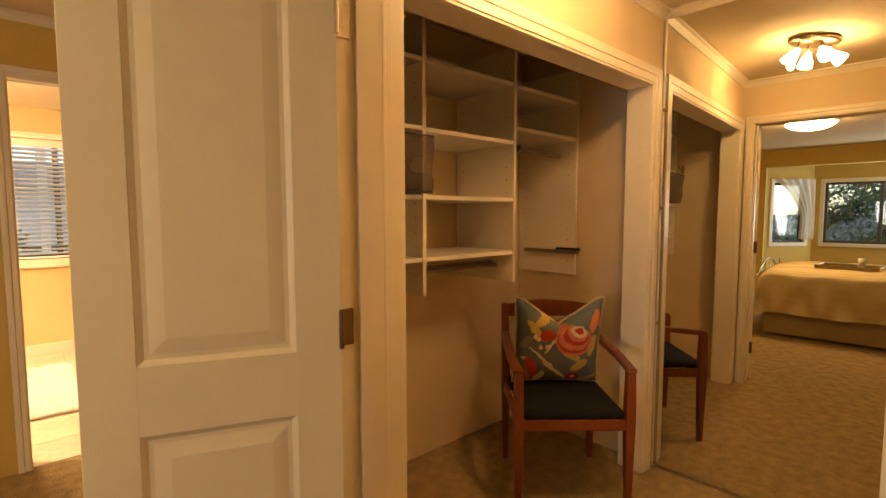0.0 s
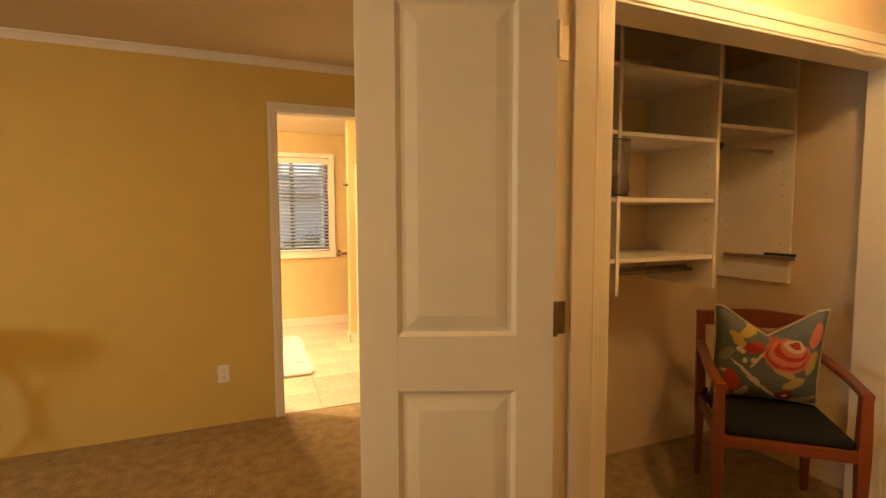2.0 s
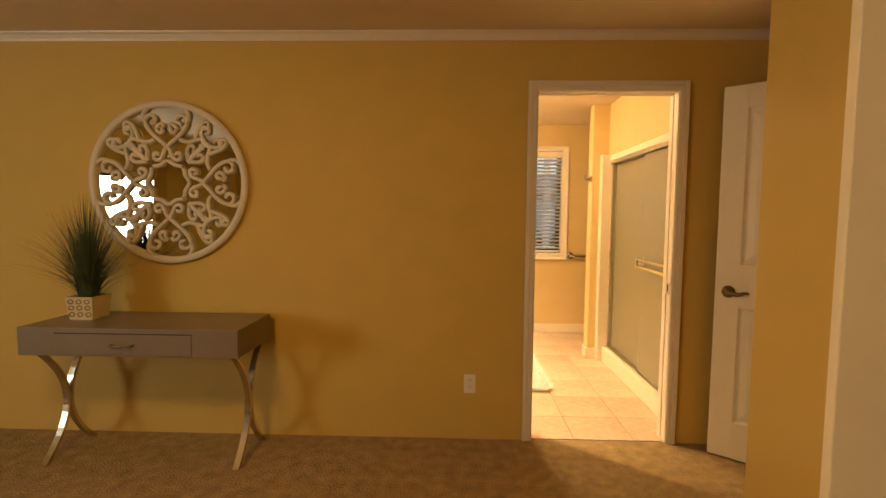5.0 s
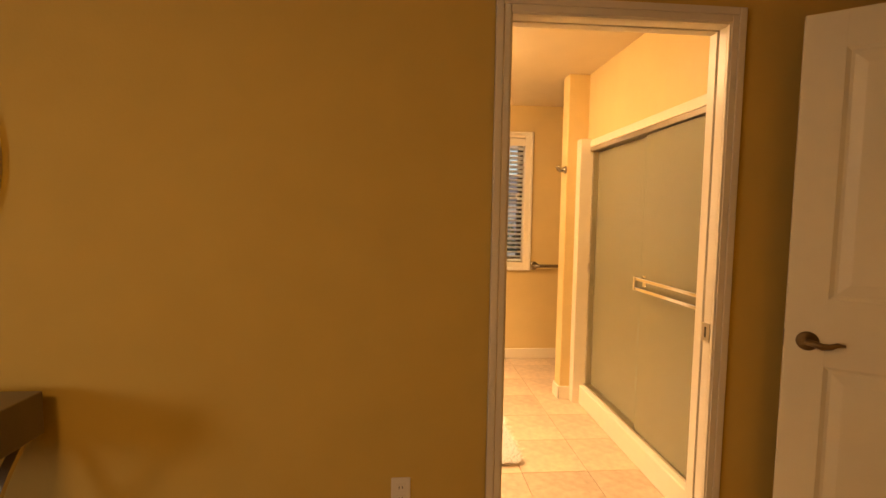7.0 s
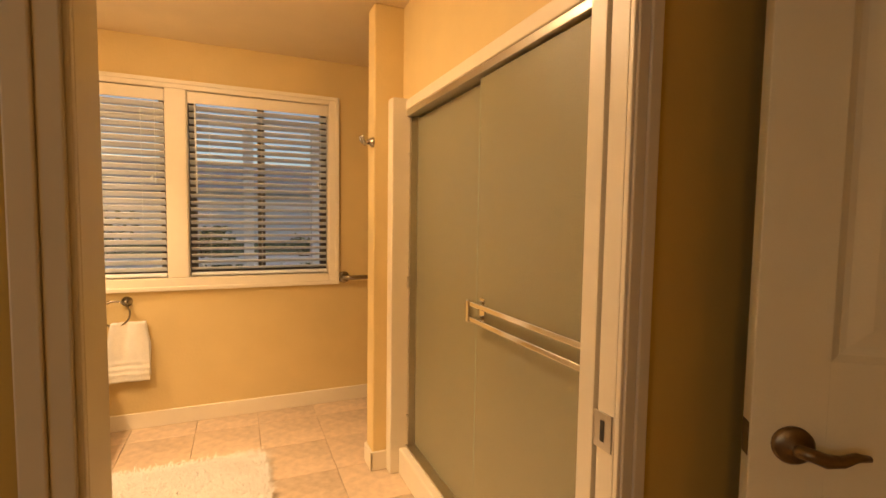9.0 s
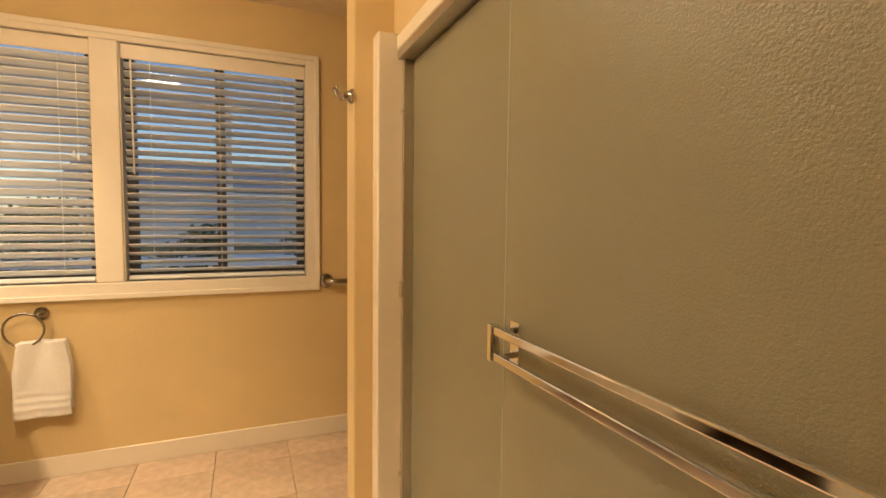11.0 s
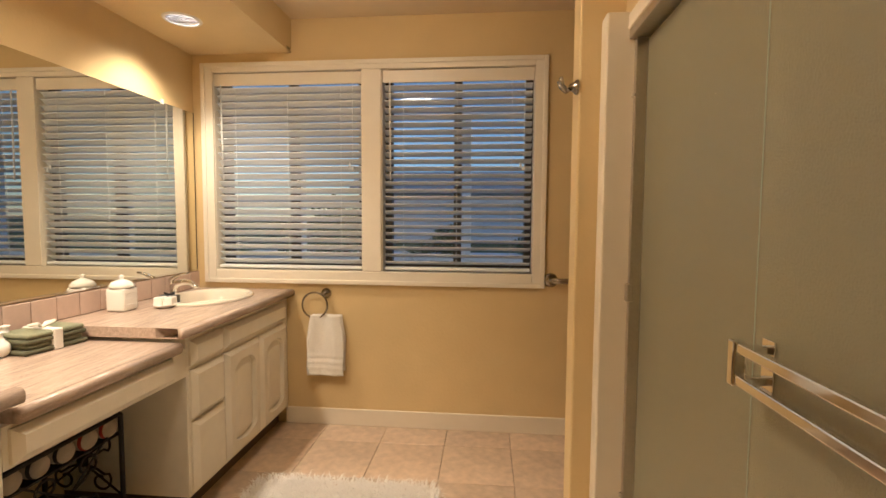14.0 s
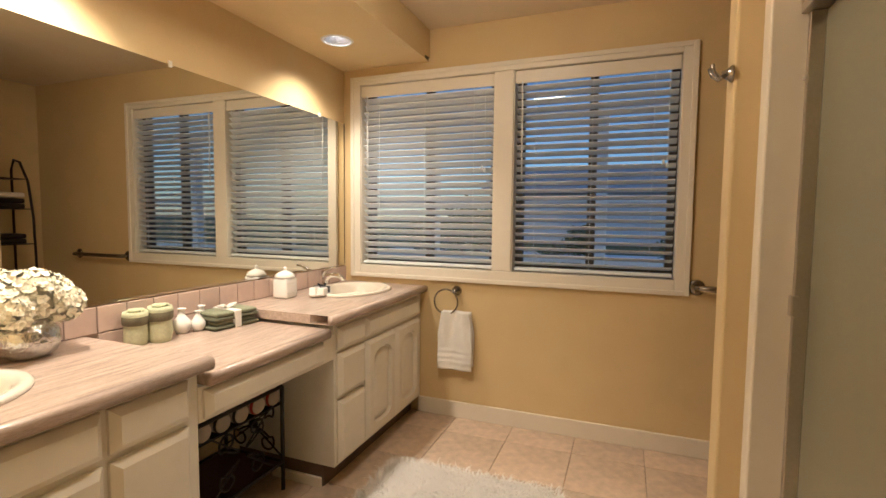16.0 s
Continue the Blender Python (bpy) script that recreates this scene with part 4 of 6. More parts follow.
single("pillar_candle", lathe(bmesh.new(), [(0, 0), (0.032, 0), (0.032, 0.10), (0.026, 0.104), (0, 0.10)], 20), M_TOWEL, "white pillar candle standing on the tray", "candle", smooth=True, m=pose(-1.73, 0.36, 0.764))

M_DOME = glow("lit_alabaster", (1.0, 0.66, 0.32), 36)
dome = thing("dome_ceiling_light", pose(-1.62, 0.85, CEIL), "lit alabaster bowl ceiling light", "ceiling light")
part("bowl", lathe(bmesh.new(), [(0.235, -0.02), (0.225, -0.04), (0.18, -0.07), (0.09, -0.095), (0.0, -0.10)], 32), M_DOME, dome, "glowing glass bowl", True)
part("pan", lathe(bmesh.new(), [(0, 0), (0.2, 0), (0.24, -0.018), (0.236, -0.024), (0.15, -0.014), (0, -0.014)], 32), M_BRASS, dome, "brass mounting pan", True)

# bay window in the west wall
BWX = -4.40


def frame_window(name, length, z0, z1, m, label, mullions, fm=M_VINYL):
    """A glazed window lying along local x from 0 to length, facing local -y."""
    w = thing(name, m, label, "window")
    w["kind"] = "structure"
    d = 0.04
    for x0, x1, a, b in ((0, length, z0, z0 + d), (0, length, z1 - d, z1), (0, d, z0 + d, z1 - d), (length - d, length, z0 + d, z1 - d)):
        part("window_frame", box(x0, -0.03, a, x1, 0.03, b, 0.003), fm, w)
    xs = [d] + [x for x in mullions] + [length - d]
    for x in mullions:
        part("mullion", box(x - 0.022, -0.028, z0 + d, x + 0.022, 0.028, z1 - d, 0.003), fm, w)
    for x0, x1 in zip(xs, xs[1:]):
        p = part("pane", box(x0, -0.003, z0 + d, x1, 0.003, z1 - d), M_GLASS, w)
        p.visible_shadow = False
    return w


def bay_wall(name, p, q, z0, z1, gap0, gap1):
    """A wall from p to q (plan points) with a window hole between gap0 and gap1 along it."""
    p, q = Vector((*p, 0)), Vector((*q, 0))
    L = (q - p).length
    bm = bmesh.new()
    for a, b, c, d in ((0, gap0, 0, CEIL), (gap1, L, 0, CEIL), (gap0, gap1, 0, z0), (gap0, gap1, z1, CEIL)):
        bx(bm, a, -0.0, c, b, 0.12, d)
    ang = math.atan2(q.y - p.y, q.x - p.x)
    bmesh.ops.transform(bm, matrix=Matrix.Translation(p) @ Matrix.Rotation(ang, 4, "Z"), verts=bm.verts)
    struct(name, bm, M_BEDWALL, "ochre bay wall round a window")
    t = bmesh.new()
    for a, b, c, d in ((gap0 - 0.06, gap0, z0 - 0.06, z1 + 0.06), (gap1, gap1 + 0.06, z0 - 0.06, z1 + 0.06), (gap0, gap1, z0 - 0.06, z0), (gap0, gap1, z1, z1 + 0.06)):
        bx(t, a, -0.018, c, b, 0.0, d, 0.003)
    bmesh.ops.transform(t, matrix=Matrix.Translation(p) @ Matrix.Rotation(ang, 4, "Z"), verts=t.verts)
    struct("trim_" + name, t, M_TRIM, "white painted window casing", "window casing")
    return Matrix.Translation(p + (q - p).normalized() * gap0) @ Matrix.Rotation(ang, 4, "Z") @ Matrix.Translation((0, 0.06, 0))


struct("wall_west_south", box(BWX, -3.2, 0, BWX + 0.12, -2.12, CEIL), M_BEDWALL, "ochre wall beside the bay")
struct("wall_west_north", box(BWX, 1.68, 0, BWX + 0.12, NB, CEIL), M_BEDWALL, "ochre wall beside the bay")
struct("bay_header", box(BWX - 0.06, -2.12, 2.10, BWX + 0.12, 1.68, CEIL), M_BEDWALL, "ochre header above the bay", "wall")
struct("bay_floor", box(-5.9, -2.3, -0.10, -5.2, 2.4, 0.0), M_CARPET, "tan carpet in the bay", "floor")
struct("bay_ceiling", box(-5.9, -2.3, 2.30, -5.2, 2.4, 2.40), M_CEIL, "painted bay ceiling", "ceiling")
m1 = bay_wall("wall_bay_main", (-5.1, -1.52), (-5.1, 1.13), 0.86, 1.86, 0.40, 2.50)
frame_window("window_1", 2.10, 0.86, 1.86, m1, "wide dark-framed bay window onto the garden", [0.7, 1.4])
m2 = bay_wall("wall_bay_north", (-5.1, 1.13), (-4.40, 1.70), 0.86, 1.86, 0.15, 0.75)
frame_window("window_2", 0.60, 0.86, 1.86, m2, "narrow angled bay window", [])
bm = bmesh.new()
bx(bm, 0, 0, 0, 0.94, 0.12, CEIL)
bmesh.ops.transform(bm, matrix=Matrix.Translation((-4.40, -2.14, 0)) @ Matrix.Rotation(math.atan2(0.62, -0.7), 4, "Z"), verts=bm.verts)
struct("wall_bay_south", bm, M_BEDWALL, "plain ochre bay wall")
cur = bmesh.new()
prev = None
for k in range(25):
    f = k / 24
    a, b = Vector((-5.0, 1.10, 0)), Vector((-4.48, 1.56, 0))
    col = []
    for j in range(13):
        g = j / 12
        side = 1 - 0.75 * math.sin(min(g / 0.75, 1) * math.pi / 2) * (1 - 0.15 * g)
        p = a.lerp(b, f * side + 0.0)
        p += Vector((0.5, -0.5, 0)) * 0.03 * math.sin(f * 30) + Vector((0, 0, 1.92 - 1.0 * g))
        col.append(cur.verts.new(p))
    if prev:
        for j in range(12):
            cur.faces.new((prev[j], prev[j + 1], col[j + 1], col[j]))
    prev = col
M_SHEER = mat("sheer_white", (0.80, 0.80, 0.78), 0.9)
cur2 = single("sheer_curtain", cur, M_SHEER, "white sheer curtain tied back beside the bay window", "curtain", smooth=True)
cur2.data.materials[0].node_tree.nodes["Principled BSDF"].inputs["Alpha"].default_value = 0.7

# ---- bathroom: window, blinds ----
room = BATH
bm = bmesh.new()
for x0, x1, z0, z1 in ((-1.405, -1.335, 0.842, 2.118), (0.52, 0.59, 0.842, 2.118), (-0.452, -0.338, 0.92, 2.065), (-1.335, 0.52, 2.065, 2.118), (-1.335, 0.52, 0.842, 0.92)):
    bx(bm, x0, NW - 0.016, z0, x1, NW, z1, 0.004)
for x0, x1, z0, z1 in ((-1.405, -1.379, 0.842, 2.118), (0.564, 0.59, 0.842, 2.118), (-1.379, 0.564, 2.092, 2.118), (-1.379, 0.564, 0.842, 0.868)):
    bx(bm, x0, NW - 0.024, z0, x1, NW - 0.014, z1, 0.004)
struct("trim_bath_window_casing", bm, M_WINWHITE, "white moulded casing round the twin windows", "window casing")
bm = bmesh.new()
for x0, x1 in ((-1.345, -0.44), (-0.345, 0.53)):
    bx(bm, x0, NW, 0.905, x0 + 0.012, NW + 0.08, 2.08)
    bx(bm, x1 - 0.012, NW, 0.905, x1, NW + 0.08, 2.08)
    bx(bm, x0 + 0.012, NW, 0.905, x1 - 0.012, NW + 0.08, 0.92)
    bx(bm, x0 + 0.012, NW, 2.065, x1 - 0.012, NW + 0.08, 2.08)
struct("trim_bath_window_reveal", bm, M_WINWHITE, "white lining of the window recess", "window casing")
for n, x0, x1 in (("window_4", -1.333, -0.452), ("window_5", -0.333, 0.518)):
    frame_window(n, x1 - x0, 0.92, 2.065, pose(x0, NW + 0.11, 0), "dark-framed slider window behind a blind", [(x1 - x0) / 2])


def blind(x0, x1, tilt, label):
    b = thing("window_blind", pose((x0 + x1) / 2, NW + 0.030, 0.925), label, "blind", "blinds in the twin windows")
    h = (x1 - x0) / 2
    part("valance", box(-h, -0.032, 1.065, h, -0.022, 1.135, 0.003), M_WINWHITE, b)
    part("headrail", box(-h + 0.005, -0.018, 1.085, h - 0.005, 0.03, 1.13, 0.002), M_BLINDS, b)
    prof = [(-0.025, 0.0), (-0.0125, 0.0032), (0.0, 0.0042), (0.0125, 0.0032), (0.025, 0.0)]
    bm = bmesh.new()
    rings = []
    ends = [[bm.verts.new((x, y, z + dz)) for y, z in prof for dz in (0.0, 0.0028)] for x in (-h + 0.006, h - 0.006)]
    a, c = ends
    for k in range(4):
        bm.faces.new((a[2 * k], a[2 * k + 2], c[2 * k + 2], c[2 * k]))
        bm.faces.new((a[2 * k + 1], c[2 * k + 1], c[2 * k + 3], a[2 * k + 3]))
    bm.faces.new((a[0], c[0], c[1], a[1]))
    bm.faces.new((a[8], a[9], c[9], c[8]))
    me = mesh("slat", bm, M_BLINDS, True)
    rr = random.Random(int(abs(tilt) * 10))
    for k in range(25):
        s = new("slat", me)
        s.parent = b
        s.matrix_basis = pose(0, 0, 0.045 + k * 0.0415, tilt + rr.uniform(-1.5, 1.5), rr.uniform(-0.12, 0.12), 0)
    part("bottom_rail", box(-h + 0.006, -0.025, 0.004, h - 0.006, 0.025, 0.022, 0.004), M_BLINDS, b)
    for x in (-h * 0.72, 0.0, h * 0.72):
        part("ladder_cord", tube(bmesh.new(), [(x, -0.023, 0.02), (x, -0.023, 1.09)], 0.0013, 5), M_BLINDS, b)
    part("tilt_wand", tube(bmesh.new(), [(-h + 0.045, -0.034, 0.52), (-h + 0.04, -0.034, 1.07)], 0.0045, 6), M_BLINDS, b, "white tilt wand", True)
    part("pull_cord", tube(bmesh.new(), [(h - 0.05, -0.034, 0.60), (h - 0.05, -0.034, 1.07)], 0.0014, 5), M_BLINDS, b)
    for dx in (0.0, 0.018):
        part("tassel", lathe(bmesh.new(), [(0.002, 0.03), (0.006, 0.02), (0.008, 0.0), (0, 0)], 8), M_BLINDS, b, "", True, pose(h - 0.05 - dx, -0.034, 0.57 + dx, 0, 0, 0))
    return b


blind(-1.33, -0.455, -36, "white faux-wood slat blind tilted nearly shut")
blind(-0.33, 0.515, -23, "white faux-wood slat blind tilted half open")

# ---- bathroom: vanity ----
FX, CX = -0.882, -0.910  # outer faces of the fronts, face of the carcass


def front(parent, name, y0, y1, z0, z1, arch=False):
    bm = bmesh.new()
    c = 0.02
    pts = [(CX, 0.0), (CX + 0.010, 0.0), (FX, c)]
    prev = None
    for x, d in pts:
        cur = [bm.verts.new((x, a, b)) for a, b in ((y0 + d, z0 + d), (y1 - d, z0 + d), (y1 - d, z1 - d), (y0 + d, z1 - d))]
        if prev:
            for k in range(4):
                bm.faces.new((prev[k], prev[(k + 1) % 4], cur[(k + 1) % 4], cur[k]))
        prev = cur
    if not arch:
        bm.faces.new(prev)
        return part(name, bm, M_CAB, parent)
    # routed panel with an arched head and foot
    n = 10
    ya, yb, za, zb = y0 + 0.052, y1 - 0.052, z0 + 0.055, z1 - 0.055
    mid, r = (ya + yb) / 2, (yb - ya) / 2
    def outline(d):
        rr = r - d
        up = [(mid + rr * math.cos(math.pi * k / n), zb - r * 0.55 + (r * 0.55 - d) * math.sin(math.pi * k / n)) for k in range(n + 1)]
        dn = [(mid - rr * math.cos(math.pi * k / n), za + r * 0.4 - (r * 0.4 - d) * math.sin(math.pi * k / n)) for k in range(n + 1)]
        return up + dn
    m = 2 * (n + 1)
    ol = outline(0.0)
    sq = []
    for y, z in ol:
        dy, dz = y - mid, z - (za + zb) / 2
        f = min(((y1 - c - mid) / abs(dy)) if abs(dy) > 1e-6 else 9, (((z1 - z0) / 2 - c) / abs(dz)) if abs(dz) > 1e-6 else 9)
        sq.append((mid + dy * f, (z0 + z1) / 2 + dz * f))
    L = [[bm.verts.new((x, y, z)) for y, z in pl] for x, pl in ((FX, sq), (FX, ol), (FX - 0.022, outline(0.005)), (FX - 0.022, outline(0.013)), (FX - 0.008, outline(0.042)))]
    for a, b in zip(L, L[1:]):
        for k in range(m):
            bm.faces.new((a[k], a[(k + 1) % m], b[(k + 1) % m], b[k]))
    bm.faces.new(L[-1])
    for (cy, cz) in ((y0 + c, z0 + c), (y1 - c, z0 + c), (y1 - c, z1 - c), (y0 + c, z1 - c)):
        near = sorted(range(m), key=lambda k: (sq[k][0] - cy) ** 2 + (sq[k][1] - cz) ** 2)
        for k in near[:2]:
            q = (k + 1) % m
            if abs(sq[k][0] - sq[q][0]) > 1e-5 and abs(sq[k][1] - sq[q][1]) > 1e-5 and (sq[k][0] - cy) * (sq[q][0] - cy) < 1e-4 + 1:
                e = (abs(sq[k][0] - cy) < 1e-4 or abs(sq[k][1] - cz) < 1e-4) and (abs(sq[q][0] - cy) < 1e-4 or abs(sq[q][1] - cz) < 1e-4)
                if e:
                    bm.faces.new((L[0][k], L[0][q], bm.verts.new((FX, cy, cz))))
    return part(name, bm, M_CAB, parent)


def cabinet(y0, y1, label):
    c = thing("vanity_cabinet", pose(0, 0, 0), label, "cabinet", "vanity cabinets")
    part("body", box(WW + 0.004, y0, 0.10, CX, y1, 0.765, 0.003), M_CAB, c)
    # shadow below the fronts is put into this recess board's colour
    part("toe_kick", box(WW + 0.004, y0 + 0.004, 0.0, CX - 0.06, y1 - 0.004, 0.0995), M_TOE_SHADE, c, "toe kick in dark brown that holds the shade under the cabinet")
    return c


far = cabinet(4.925, NW - 0.002, "cream painted sink cabinet with arched doors and drawers")
front(far, "drawer_front", 4.940, 5.165, 0.637, 0.738)
front(far, "drawer_front", 4.940, 5.165, 0.420, 0.618)
front(far, "drawer_front", 4.940, 5.165, 0.115, 0.405)
front(far, "drawer_front", 5.180, 5.81, 0.637, 0.738)
front(far, "door", 5.180, 5.488, 0.115, 0.618, True)
front(far, "door", 5.502, 5.81, 0.115, 0.618, True)
near = cabinet(NF + 0.004, 4.212, "cream painted sink cabinet with drawers beside the makeup counter")
front(near, "drawer_front", 3.943, 4.172, 0.632, 0.748)
front(near, "drawer_front", 3.943, 4.172, 0.335, 0.612)
front(near, "drawer_front", 3.943, 4.172, 0.115, 0.318)
front(near, "drawer_front", 3.36, 3.925, 0.632, 0.748)
front(near, "door", 3.36, 3.635, 0.115, 0.612, True)
front(near, "door", 3.65, 3.925, 0.115, 0.612, True)
mk = thing("makeup_drawer", pose(0, 0, 0), "cream shallow drawer under the low makeup counter", "drawer")
part("body", box(WW + 0.3, 4.213, 0.60, CX, 4.924, 0.711), M_CAB, mk)
front(mk, "drawer_front", 4.228, 4.835, 0.610, 0.700)
bm = box(-1.25, 4.910, 0, -0.975, 4.9245, 0.045, 0.003)
struct("baseboard_vanity_side", bm, M_TRIM, "short white baseboard beside the kneehole", "baseboard")

ctop = thing("vanity_countertop", pose(0, 0, 0), "streaked pinkish-brown laminate countertop with a lowered middle", "countertop")


def nosing(x, y0, y1, zt, t=0.04):
    """The rounded front lip of a countertop."""
    bm = bmesh.new()
    pr = [(x - 0.03, zt), (x - 0.012, zt), (x - 0.004, zt - 0.004), (x, zt - 0.013), (x, zt - t + 0.012), (x - 0.005, zt - t + 0.002), (x - 0.014, zt - t), (x - 0.03, zt - t)]
    e = [[bm.verts.new((a, y, b)) for a, b in pr] for y in (y0, y1)]
    n = len(pr)
    for k in range(n):
        bm.faces.new((e[0][k], e[0][(k + 1) % n], e[1][(k + 1) % n], e[1][k]))
    bm.faces.new(e[0])
    bm.faces.new(e[1])
    return bm


ZH, ZL = 0.807, 0.752
FS, NS = (-1.185, 5.52), (-1.185, 3.655)
for y0, y1, s in ((4.857, NW - 0.001, FS), (NF + 0.002, 4.235, NS)):
    bm = slab_hole(bmesh.new(), WW + 0.002, -0.891, y0, y1, ZH - 0.040, ZH, s[0], s[1], 0.185, 0.225)
    part("raised_top", bm, M_COUNTER, ctop)
    part("front_lip", nosing(-0.862, y0, y1, ZH), M_COUNTER, ctop, "", True)
part("low_top", box(WW + 0.002, 4.2355, ZL - 0.04, -0.904, 4.8565, ZL), M_COUNTER, ctop)
part("front_lip", nosing(-0.874, 4.2355, 4.8565, ZL), M_COUNTER, ctop, "", True)


def sink(c, label):
    s = thing("sink", pose(c[0], c[1], ZH), label, "sink", "oval vanity sinks")
    bm = bmesh.new()
    pr = [(1.16, 0.001), (1.165, 0.008), (1.12, 0.016), (1.03, 0.014), (0.96, 0.002), (0.90, -0.03), (0.78, -0.09), (0.5, -0.128), (0.13, -0.14), (0.0, -0.14)]
    lathe(bm, [(r * 0.2, z) for r, z in pr], 40, (0, 0, 0), 0.92, 1.14)
    part("basin", bm, M_SINK, s, "", True)
    part("drain", lathe(bmesh.new(), [(0.024, -0.1385), (0.02, -0.136), (0, -0.137)], 20), M_CHROME, s, "chrome drain", True)
    return s


sink(FS, "almond oval drop-in sink by the window")
sink(NS, "almond oval drop-in sink nearer the doorway")


def faucet(y, label):
    f = thing("faucet", pose(-1.40, y, ZH), label, "faucet", "vanity faucets")
    part("base_plate", lathe(bmesh.new(), [(0, 0.014), (0.026, 0.014), (0.03, 0.008), (0.03, 0), (0, 0)], 24, (0, 0, 0), 1, 2.5), M_CHROME, f, "", True)
    part("spout", tube(bmesh.new(), [(0, 0, 0.01), (0.0, 0, 0.045), (0.02, 0, 0.065), (0.06, 0, 0.075), (0.10, 0, 0.072), (0.125, 0, 0.055), (0.13, 0, 0.045)], [0.02, 0.02, 0.02, 0.017, 0.014, 0.012, 0.011], 12), M_CHROME, f, "", True)
    part("lever", tube(bmesh.new(), [(-0.005, 0, 0.055), (-0.012, 0, 0.085), (0.01, 0, 0.10), (0.05, 0, 0.118), (0.085, 0, 0.122)], [0.016, 0.015, 0.011, 0.008, 0.006], 10), M_CHROME, f, "", True)
    return f


faucet(5.56, "chrome single-lever faucet behind the window-end sink")
faucet(3.655, "chrome single-lever faucet behind the near sink")

vm = thing("vanity_mirror", pose(WW, 0, 0.920), "wide frameless mirror above the vanity", "mirror")
part("pane", box(0.001, NF + 0.01, 0.0, 0.006, NW - 0.012, 0.915), M_MIRROR, vm)
part("bottom_channel", box(0.0005, NF + 0.01, -0.008, 0.010, NW - 0.012, -0.0005), M_CHROME, vm)
part("edge", box(0.001, NW - 0.0115, 0.0, 0.0075, NW - 0.008, 0.915), M_DARK, vm)
for y in (4.60, 5.60):
    part("clip", box(0.0, y - 0.008, 0.905, 0.011, y + 0.008, 0.93, 0.002), M_PLATE, vm, "clear plastic mirror clip")
struct("backsplash", box(WW, NF + 0.002, ZL + 0.0005, WW + 0.003, NW - 0.002, 0.908), M_GROUT, "grout bed of the backsplash tiles", "backsplash")

# ---- bathroom: shower ----
SX = 0.742
shw = thing("shower_enclosure", pose(SX, 3.31, 0), "sliding frosted glass shower doors in white and nickel trim", "shower")
YL = 4.80 - 3.31
part("curb", box(-0.055, 0.0, 0.0, 0.075, YL, 0.135, 0.008), M_TRIM, shw, "white painted curb")
part("jamb_trim", box(-0.10, YL, 0.0, 0.02, 4.877 - 3.31, 1.895, 0.006), M_TRIM, shw)
part("header_trim", box(-0.034, 0.0, 1.835, 0.075, YL, 1.885, 0.005), M_TRIM, shw)
part("top_track", box(-0.03, 0.0, 1.806, 0.05, YL, 1.834, 0.003), M_STEEL, shw, "brushed nickel track")
part("bottom_track", box(-0.02, 0.0, 0.1355, 0.045, YL, 0.148, 0.003), M_STEEL, shw)
part("side_channel", box(-0.012, YL - 0.022, 0.149, 0.045, YL - 0.001, 1.805, 0.002), M_STEEL, shw, "brushed nickel channel")
for x, y0, y1 in ((0.026, 0.665, YL - 0.024), (-0.006, 0.005, 0.745)):
    p = part("glass_panel", box(x - 0.004, y0, 0.15, x + 0.004, y1, 1.80), M_FROST, shw, "frosted textured glass")
part("glass_edge", box(-0.0105, 0.7452, 0.15, -0.0015, 0.7485, 1.80, 0.001), mat("polished_glass_edge", (0.32, 0.38, 0.30), 0.2, spec=0.6), shw, "pale green polished glass edge")
for z in (0.30, 0.99, 1.62):
    part("bumper", box(-0.022, YL - 0.034, z - 0.03, -0.002, YL - 0.004, z + 0.03, 0.004) if z == 0.99 else lathe(bmesh.new(), [(0, 0), (0.008, 0), (0.008, 0.01), (0, 0.012)], 10, (-0.016, YL - 0.02, z)), M_STEEL, shw)
hd = bmesh.new()
for z in (0.963, 1.017):
    bx(hd, -0.062, 0.03, z - 0.009, -0.048, 0.715, z + 0.009, 0.003)
bx(hd, -0.066, 0.702, 0.951, -0.044, 0.722, 1.029, 0.003)
bx(hd, -0.05, 0.69, 0.957, -0.009, 0.705, 0.971, 0.002)
bx(hd, -0.05, 0.69, 1.009, -0.009, 0.705, 1.023, 0.002)
bx(hd, -0.014, 0.68, 0.947, -0.0102, 0.715, 1.033, 0.001)
part("towel_bar_handle", hd, M_CHROME, shw, "double square towel-bar handle")
struct("shower_pan", box(SX + 0.075, NF, 0.0, 1.75, 4.878, 0.05, 0.01), M_WHITE, "white shower pan", "shower pan")

# ---- bathroom: small fittings ----
gb = thing("grab_bar", pose(0.625, NW, 0.888), "nickel grab bar on the buff wall", "grab bar")
part("bar", tube(bmesh.new(), [(0, -0.004, 0), (0.0, -0.035, 0), (0.02, -0.052, 0), (0.06, -0.055, 0), (0.55, -0.055, 0), (0.60, -0.05, 0), (0.61, -0.03, 0), (0.61, -0.004, 0)], 0.016, 12), M_NICKEL, gb, "", True)
for x in (0, 0.61):
    part("flange", lathe(bmesh.new(), [(0, 0.0), (0.04, 0.0), (0.04, 0.006), (0.03, 0.012), (0, 0.012)], 24), M_NICKEL, gb, "", True, pose(x, 0, 0, 90, 0, 0))
rh = thing("robe_hook", pose(0.572, 4.895, 1.684), "nickel double robe hook on the wing wall", "hook")
part("plate", lathe(bmesh.new(), [(0, 0), (0.026, 0), (0.026, 0.006), (0.018, 0.014), (0.01, 0.03), (0, 0.03)], 20), M_NICKEL, rh, "", True, pose(0, 0, 0, 0, -90, 0))
